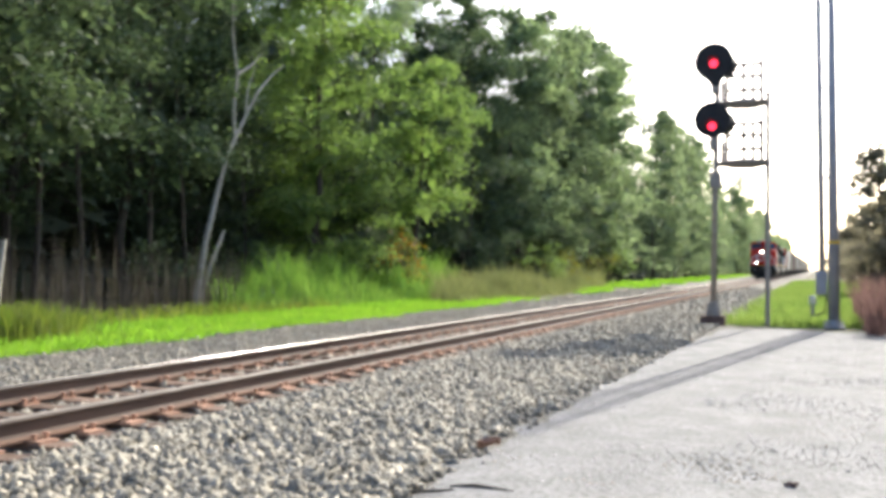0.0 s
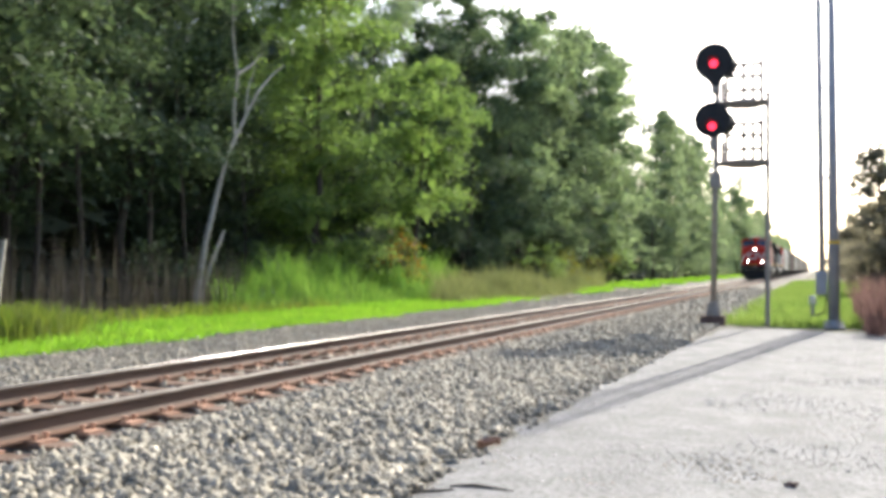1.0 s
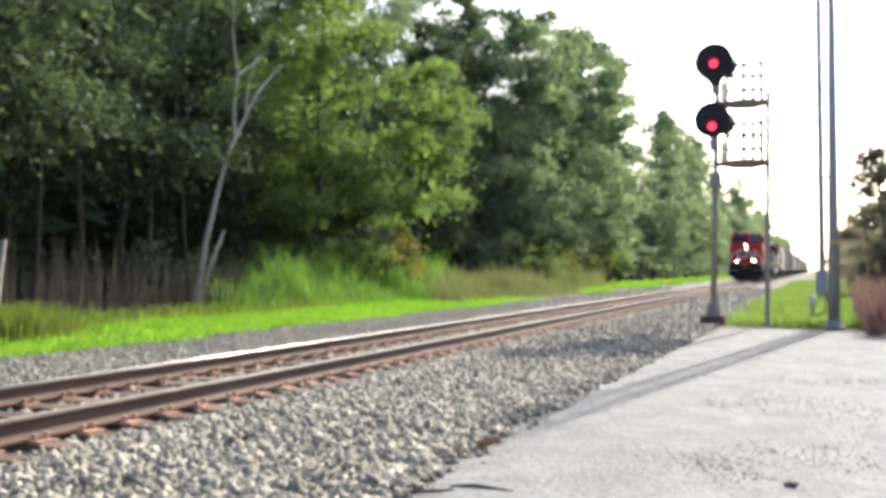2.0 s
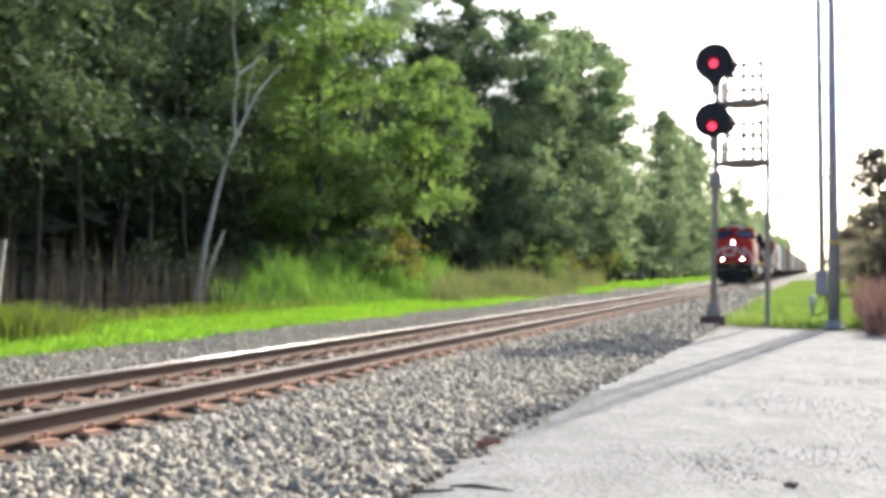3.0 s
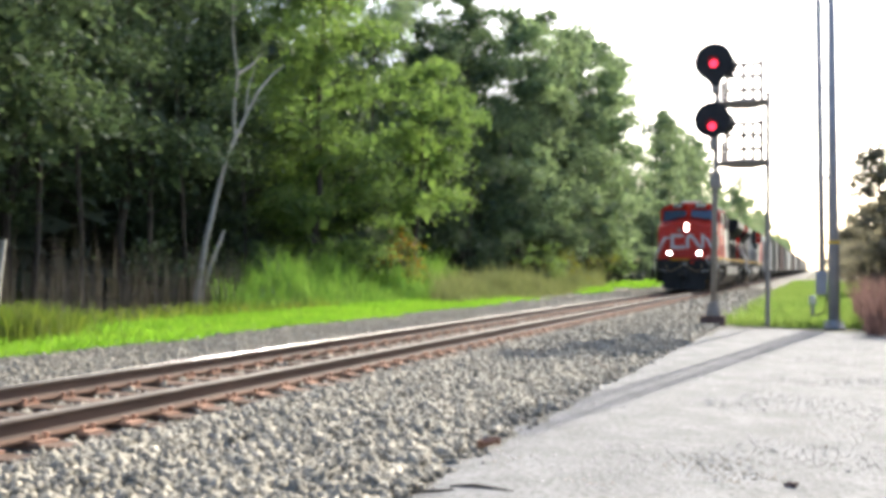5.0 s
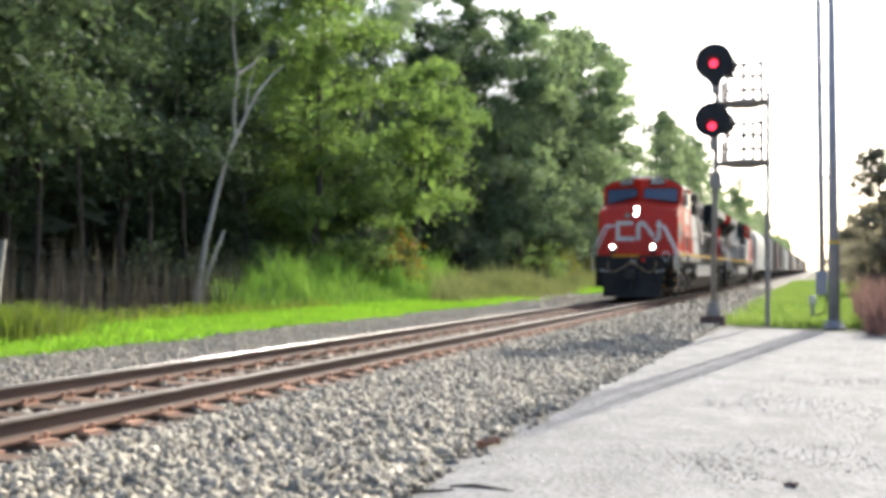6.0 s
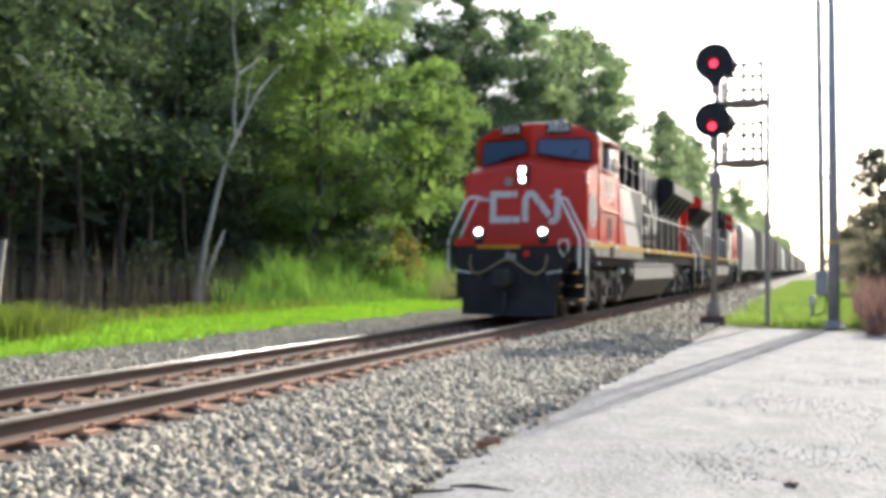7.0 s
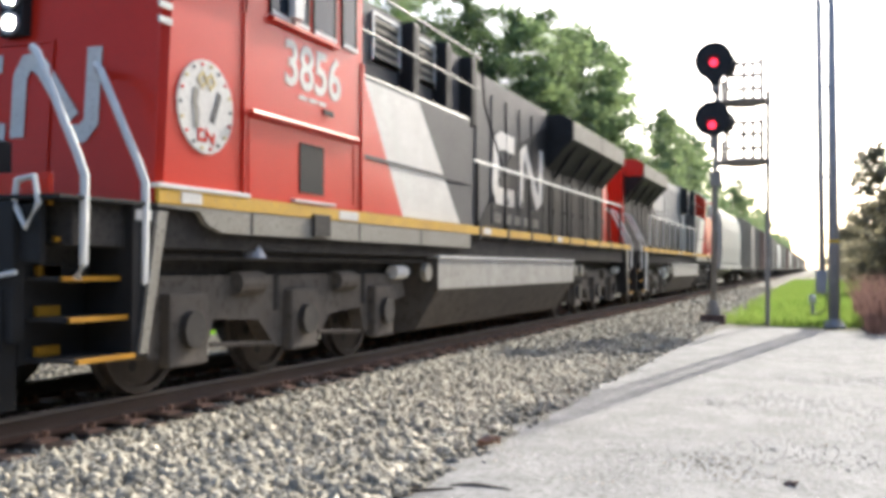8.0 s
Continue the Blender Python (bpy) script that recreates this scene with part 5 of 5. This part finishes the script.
    # Black sheet added so that the cabinet's top edge looks less sunlit.
    part("cabinet_top", box(-1.45, 1.45, 3.72, 7.39, 3.231, 3.25), "soot", cabi, "dark sheet over the cabinet, added to dull its sunlit top")
    side_panel("red_panel", [(3.72, 1.69), (4.9, 1.69), (3.78, 3.15), (3.72, 3.15)], "red", cabi, x=1.48)
    side_panel("white_panel", [(4.9, 1.69), (6.95, 1.69), (5.4, 3.15), (3.78, 3.15)], "white", cabi, "slanted white stripe", x=1.48)
    for s in (1, -1):
        part("cabinet_seam", ribbon([(3.8, 2.3), (7.3, 2.28)], 0.04, 0.02, lambda u, v, k: (s * (1.486 + k), u, v)), "soot" if s < 0 else "grey", cabi)
    # upper hood with grilles and posts
    hood, r0, r1 = ("grey", 13.7, 19.4) if lead else ("pale_hood", 15.7, 20.45)
    hood_top = lambda w, h: [(-w, 1.56), (w, 1.56), (w, h - 0.07), (w - 0.14, h), (0.14 - w, h), (-w, h - 0.07)]
    up = part("blower_hood", prism(hood_top(1.06, 4.36), "y", 3.72, 8.3), hood, t)
    part("engine_hood", prism(hood_top(0.96, 4.34), "y", 8.3, r0), hood, t, "long engine hood with access doors")
    for s in (1, -1):
        for y0, wide in ((4.85, 0.82), (6.15, 0.8)):
            g = part("grille", box(min(s * 1.06, s * 1.075), max(s * 1.06, s * 1.075), y0, y0 + wide, 3.62, 4.18), "soot", up, "louvred intake grille")
            part("grille_frame", ribbon([(y0, 3.62), (y0 + wide, 3.62), (y0 + wide, 4.18), (y0, 4.18), (y0, 3.62), (y0 + wide, 3.62)], 0.05, 0.03, lambda u, v, k: (s * (1.075 + k), u, v)), "rail_white", g)
            for k in range(5):
                part("slat", box(min(s * 1.07, s * 1.1), max(s * 1.07, s * 1.1), y0 + 0.03, y0 + wide - 0.03, 3.66 + k * 0.105, 3.71 + k * 0.105), "slat", g)
        if not lead:
            side_dark = prism([(8.32, 1.57), (r0, 1.57), (r0, 3.3), (14.2, 2.75), (8.32, 2.6)], "x", min(s * 0.96, s * 0.97), max(s * 0.96, s * 0.97))
            part("black_panel", side_dark, "soot", up, "black lower hood side")
        for y in (4.0, 5.85, 7.08, 8.2) if lead else (5.85, 8.2):
            part("duct", box(min(s * 1.0, s * 1.27), max(s * 1.0, s * 1.27), y - 0.12, y + 0.12, 3.23, 4.27, 0.04), "soot", up, "black upright duct")
        part("hood_rail", rod([(s * 1.42, 3.8, 4.22), (s * 1.42, 8.1, 4.22)], 0.016, 6), "grey", up)
        part("hood_rail", rod([(s * 1.4, 3.8, 3.74), (s * 1.4, 8.1, 3.74)], 0.015, 6), "grey", up)
        part("hood_cable", rod([(s * 1.42, 8.1, 4.22), (s * 1.3, 8.6, 3.6), (s * 1.45, 9.2, 2.6)], 0.018, 6), "soot", up)
        if lead:
            part("black_panel", prism([(9.0, 1.57), (13.69, 1.57), (13.69, 3.95), (11.4, 3.3)], "x", min(s * 0.96, s * 0.972), max(s * 0.96, s * 0.972)), "soot", up)
            k0 = lambda u, v, k: (s * (0.972 + k), u, v)
            big = [(11.3, 3.28), (10.5, 3.3), (10.2, 3.18), (10.15, 2.5), (10.3, 2.32), (11.3, 2.32)] if s > 0 else [(10.2, 3.28), (11.0, 3.3), (11.3, 3.18), (11.35, 2.5), (11.2, 2.32), (10.2, 2.32)]
            part("emblem", ribbon(big, 0.3, 0.008, k0), "white", up, "large white painted emblem")
            part("emblem", ribbon([(11.75, 2.2), (11.8, 3.15), (12.05, 3.25), (12.9, 2.35), (13.15, 2.45), (13.2, 3.4)], 0.26, 0.008, k0), "white", up)
            for k in range(5):
                part("lettering_bar", box(min(s * 0.972, s * 0.98), max(s * 0.972, s * 0.98), 10.1 + k * 0.62, 10.52 + k * 0.62, 1.85, 2.02), "sill", up, "illegible small lettering")
        for k in range(14):
            y = 8.3 + 0.84 * k
            part("door_seam", box(min(s * 0.96, s * 0.982), max(s * 0.96, s * 0.982), y - 0.015, y + 0.015, 1.6, 4.0 if k < 6 else 3.1), "soot" if k > 2 and lead else "grey", up)
            part("door_latch", box(min(s * 0.97, s * 1.0), max(s * 0.97, s * 1.0), y + 0.08, y + 0.12, 2.2, 2.3), "grey", up)
    # radiator
    rad = part("radiator_hood", prism([(-0.96, 1.56), (0.96, 1.56), (0.96, 3.1), (1.46, 3.62), (1.52, 3.68), (1.52, 4.06), (1.3, 4.2), (-1.3, 4.2), (-1.52, 4.06), (-1.52, 3.68), (-1.46, 3.62), (-0.96, 3.1)], "y", r0, r1), "soot", t, "black radiator section with wide overhanging wings")
    for s in (1, -1):
        part("radiator_edge", box(min(s * 1.52, s * 1.54), max(s * 1.52, s * 1.54), r0 + 0.02, r1 - 0.02, 3.68, 4.06, 0.008), "sill", rad, "pale grey radiator edge")
        part("radiator_seam", box(min(s * 1.54, s * 1.545), max(s * 1.54, s * 1.545), r0 + 2.8, r0 + 2.86, 3.68, 4.06), "grey", rad)
        for k in range(4):
            part("wing_brace", rod([(s * 0.96, r0 + 0.6 + 1.3 * k, 2.95), (s * 1.45, r0 + 0.6 + 1.3 * k, 3.62)], 0.035, 6), "soot", rad)
    end = part("hood_end", prism([(-0.94, 1.56), (0.94, 1.56), (0.94, 3.75), (0.7, 4.1), (-0.7, 4.1), (-0.94, 3.75)], "y", r1, r1 + 0.3 + 0.28 * lead), "red", t, "red hood end")
    tail = r1 + 0.3 + 0.28 * lead
    part("end_cornice", prism([(-1.5, 3.7), (1.5, 3.7), (1.5, 4.05), (1.28, 4.19), (-1.28, 4.19), (-1.5, 4.05)], "y", r1 + 0.004, r1 + 0.06), "red" if not lead else "soot", end)
    part("end_headlamp", box(-0.12, 0.12, tail, tail + 0.04, 3.45, 3.8, 0.01), "soot", end)
    part("end_number_board", box(0.3, 0.75, tail, tail + 0.04, 3.75, 3.92, 0.01), "soot", end)
    part("rear_pilot", box(-1.38, 1.38, 20.75, 20.9, 0.4, 1.52, 0.03), "soot", t)
    part("rear_coupler", box(-0.15, 0.15, 20.8, 21.5, 0.76, 1.0, 0.03), "under", t)
    part("exhaust_stack", box(-0.35, 0.35, 11.2, 12.0, 4.28, 4.42, 0.02), "soot", t)
    # walkway rail
    for s in (1, -1):
        for k in range(9):
            y = 7.75 + 1.42 * k
            po = part("stanchion", box(min(s * 1.46, s * 1.5), max(s * 1.46, s * 1.5), y - 0.03, y + 0.03, 1.56, 2.62), "soot" if lead else "rail_white", t, "black handrail post" if lead else "pale handrail post")
            part("stanchion_foot", box(min(s * 1.46, s * 1.54), max(s * 1.46, s * 1.54), y - 0.06, y + 0.06, 1.5, 1.74), "soot", po)
        part("walkway_rail", rod([(s * 1.48, 7.6, 2.64), (s * 1.48, 19.2, 2.64)], 0.022, 6), "rail_white", t, "pale walkway handrail")
    # fuel tank and underfloor gear
    tank = part("fuel_tank", prism([(-1.46, 1.2), (1.46, 1.2), (1.46, 0.78), (1.12, 0.26), (0.9, 0.2), (-0.9, 0.2), (-1.12, 0.26), (-1.46, 0.78)], "y", 6.2, 13.9), "truck", t, "large fuel tank under the frame")
    for s in (1, -1):
        part("tank_panel", box(min(s * 1.46, s * 1.475), max(s * 1.46, s * 1.475), 6.16, 14.0, 0.79, 1.21, 0.006), "tank", tank, "pale dusty tank side")
        part("tank_rim", box(min(s * 1.3, s * 1.5), max(s * 1.3, s * 1.5), 6.16, 14.0, 1.205, 1.235, 0.006), "rail_white", tank)
        part("air_reservoir", rod([(s * 1.2, 14.3, 0.9), (s * 1.2, 15.3, 0.9)], 0.2, 14), "under" if lead else "rail_white", t, "" if lead else "pale air reservoir")
        for y in (5.85, 14.3, 14.9):
            part("valve", rod([(s * 1.38, y, 1.02), (s * 1.46, y, 1.02)], 0.12, 12), "sill", t)
        part("pipe", rod([(s * 1.3, -0.1, 1.16), (s * 1.3, 6.0, 1.16)], 0.03, 6), "under", t)
        part("bell", rod([(s * 1.36, 1.7, 1.3), (s * 1.36, 1.7, 1.16)], [0.05, 0.12], 12), "galv", t)
    loco_truck(t, 2.8)
    loco_truck(t, 17.1)
    t.scale = (0.968, 1, 1)
    return t


def lathe_y(x, z, r0, r1, y0, y1, n=18):
    """A flat ring round a lamp, facing along the line."""
    bm = bmesh.new()
    rows = []
    for r, y in ((r0, y1), (r0, y0), (r1, y0), (r1, y1)):
        rows.append([bm.verts.new((x + r * math.cos(k * math.tau / n), y, z + r * math.sin(k * math.tau / n))) for k in range(n)])
    for q, w in zip(rows, rows[1:] + rows[:1]):
        for k in range(n):
            bm.faces.new((q[k], q[(k + 1) % n], w[(k + 1) % n], w[k]))
    return bm


def car_truck(parent, y0, spin):
    tr = part("truck", box(-0.8, 0.8, y0 - 0.25, y0 + 0.25, 0.45, 0.75, 0.03), "under", parent, "rusty two-axle bogie")
    for s in (-1, 1):
        o = [(-1.1, 0.62), (-0.5, 0.8), (0.5, 0.8), (1.1, 0.62), (1.1, 0.4), (0.75, 0.4), (0.4, 0.22), (-0.4, 0.22), (-0.75, 0.4), (-1.1, 0.4)]
        part("side_frame", prism([(y0 + u, v) for u, v in o], "x", min(s * 0.95, s * 1.1), max(s * 0.95, s * 1.1)), "under", tr)
    for k in (-0.88, 0.88):
        w = wheelset(parent, y0 + k, 0.46)
        if spin:
            SPUN.append(w)


def car_common(t, L, spin):
    for s in (-1, 1):
        part("coupler", box(-0.13, 0.13, s * (L / 2 - 0.75) if s > 0 else -L / 2, L / 2 if s > 0 else -L / 2 + 0.75, 0.76, 0.98, 0.02), "under", t)
        car_truck(t, s * (L / 2 - 2.4), spin)


def build_hopper(L=16.6):
    t = thing("hopper_wagon", "light grey covered hopper wagon with rounded sides", "railway wagon", group="railway vehicles")
    e = L / 2 - 0.75
    prof = [(-1.2, 1.1), (1.2, 1.1), (1.5, 1.35), (1.55, 2.2), (1.55, 3.2), (1.45, 3.9), (1.15, 4.25), (0.5, 4.36), (-0.5, 4.36), (-1.15, 4.25), (-1.45, 3.9), (-1.55, 3.2), (-1.55, 2.2), (-1.5, 1.35)]
    body = part("body", prism(prof, "y", -e + 0.9, e - 0.9), "hopper_paint", t, "smooth rounded light grey hopper body")
    for s in (-1, 1):
        part("side_sill", box(min(s * 1.42, s * 1.56), max(s * 1.42, s * 1.56), -e, e, 1.02, 1.28, 0.02), "hopper_paint", t)
        part("end_frame", prism([(-1.5, 1.1), (1.5, 1.1), (1.5, 1.5), (1.2, 3.9), (-1.2, 3.9), (-1.5, 1.5)], "y", min(s * e, s * (e - 0.12)), max(s * e, s * (e - 0.12))), "hopper_paint", t)
        part("end_slope", loft([[(-1.4, s * (e - 0.9), 4.1), (1.4, s * (e - 0.9), 4.1), (1.4, s * (e - 0.9), 1.2), (-1.4, s * (e - 0.9), 1.2)], [(-1.2, s * (e - 0.2), 3.9), (1.2, s * (e - 0.2), 3.9), (1.2, s * (e - 0.6), 2.6), (-1.2, s * (e - 0.6), 2.6)]]), "hopper_paint", t)
        for k in range(8):
            part("ladder_rung", rod([(s * 1.3, s * (e + 0.03), 1.4 + 0.32 * k), (s * 0.85, s * (e + 0.03), 1.4 + 0.32 * k)], 0.02, 5), "rail_white", t)
    part("roof_walk", box(-0.85, 0.85, -e + 0.3, e - 0.3, 4.38, 4.44, 0.01), "galv", t)
    for k in (-4.5, -1.5, 1.5, 4.5):
        part("hatch", box(-0.35, 0.35, k - 0.8, k + 0.8, 4.44, 4.52, 0.02), "hopper_paint", t)
        part("outlet", loft([[(-1.1, k - 1.2, 1.1), (1.1, k - 1.2, 1.1), (1.1, k + 1.2, 1.1), (-1.1, k + 1.2, 1.1)], [(-0.5, k - 0.4, 0.45), (0.5, k - 0.4, 0.45), (0.5, k + 0.4, 0.45), (-0.5, k + 0.4, 0.45)]]), "hopper_paint", t)
    car_common(t, L, True)
    return t


def build_boxcar(L, mat, label, spin):
    t = thing("box_wagon", label, "railway wagon", group="railway vehicles")
    e = L / 2 - 0.75
    body = part("body", prism([(-1.5, 1.0), (1.5, 1.0), (1.5, 4.3), (0, 4.55), (-1.5, 4.3)], "y", -e, e), mat, t)
    for s in (-1, 1):
        n = int(2 * e / 1.05)
        for k in range(n + 1):
            y = -e + 2 * e * k / n
            part("side_post", box(min(s * 1.5, s * 1.57), max(s * 1.5, s * 1.57), y - 0.06, y + 0.06, 1.05, 4.25), mat, body)
        d = part("door", box(min(s * 1.5, s * 1.6), max(s * 1.5, s * 1.6), -1.6, 1.6, 1.1, 4.15, 0.02), mat, t)
        for z in (1.8, 2.6, 3.4):
            part("door_rib", box(min(s * 1.6, s * 1.64), max(s * 1.6, s * 1.64), -1.55, 1.55, z - 0.05, z + 0.05), mat, d)
        for k in range(6):
            part("end_rib", box(-1.4, 1.4, min(s * e, s * (e + 0.08)), max(s * e, s * (e + 0.08)), 1.3 + 0.5 * k, 1.5 + 0.5 * k, 0.03), mat, body)
    part("side_sill", box(-1.45, 1.45, -e + 0.5, e - 0.5, 0.8, 1.0, 0.02), "under", t)
    for k in range(int(2 * e / 1.3)):
        y = -e + 0.6 + 1.3 * k
        part("roof_rib", prism([(-1.5, 4.3), (0, 4.55), (1.5, 4.3), (1.5, 4.34), (0, 4.59), (-1.5, 4.34)], "y", y - 0.05, y + 0.05), "galv", body)
    car_common(t, L, spin)
    return t


def make_train():
    """The vehicles with their distance behind the first engine's headlamp and whether they are turned round."""
    train = [(build_loco(True), 0.0, 0), (build_loco(False), 43.0, 180)]
    hop = build_hopper()
    train.append((hop, 44.7 + 8.3, 0))
    tan = build_boxcar(19.5, "box_tan", "dusty tan ribbed box wagon with a sliding door", True)
    brown = build_boxcar(17.5, "box_brown", "faded brown ribbed box wagon with a sliding door", True)
    at = 44.7 + 16.6
    for ob, L in ((tan, 19.5), (brown, 17.5)):
        train.append((ob, at + L / 2, 0))
        at += L
    rng = random.Random(8)
    order = "thtbhtbthbtbhtbthb"
    for c in order:
        src, L = {"h": (hop, 16.6), "b": (brown, 17.5), "t": (tan, 19.5)}[c]
        train.append((copy_thing(src, pose(0, 0, 0)), at + L / 2, 0))
        at += L
    return train


TRAIN = make_train()
lay_ballast()


# ---- what moves ----
def headlamp_at(t):
    """Distance of the first engine's headlamp along the line, at a nearly even 14.9 m/s."""
    drift = np.interp(t, [0, 1.5, 3, 4.5, 5.5, 6, 6.5, 7, 7.5, 7.8, 8.0], [-1.3, -1.0, -0.2, -0.1, 0.2, 0.35, 0.1, 0.24, -0.2, 0.02, 0.0])
    return 125.32 - 14.88 * t + float(drift)


def motions():
    for ob, back, turned in TRAIN:
        walk(ob, [(t, pose(TRACK_X + 0.035, headlamp_at(t) + back, RAIL_TOP, 0, 0, turned)) for t in (0, 0.5, 1, 1.5, 2, 2.5, 3, 3.5, 4, 4.5, 5, 5.5, 6, 6.5, 7, 7.5, 7.8, 8.0)])
    for w in SPUN:
        y, r = w.location.y, w["turns"]
        back = 1 if w.parent is TRAIN[1][0] else -1
        walk(w, [(k / 30, pose(0, y, r, back * -math.degrees((125.32 - headlamp_at(k / 30)) / r) % 360)) for k in range(241)])


motions()
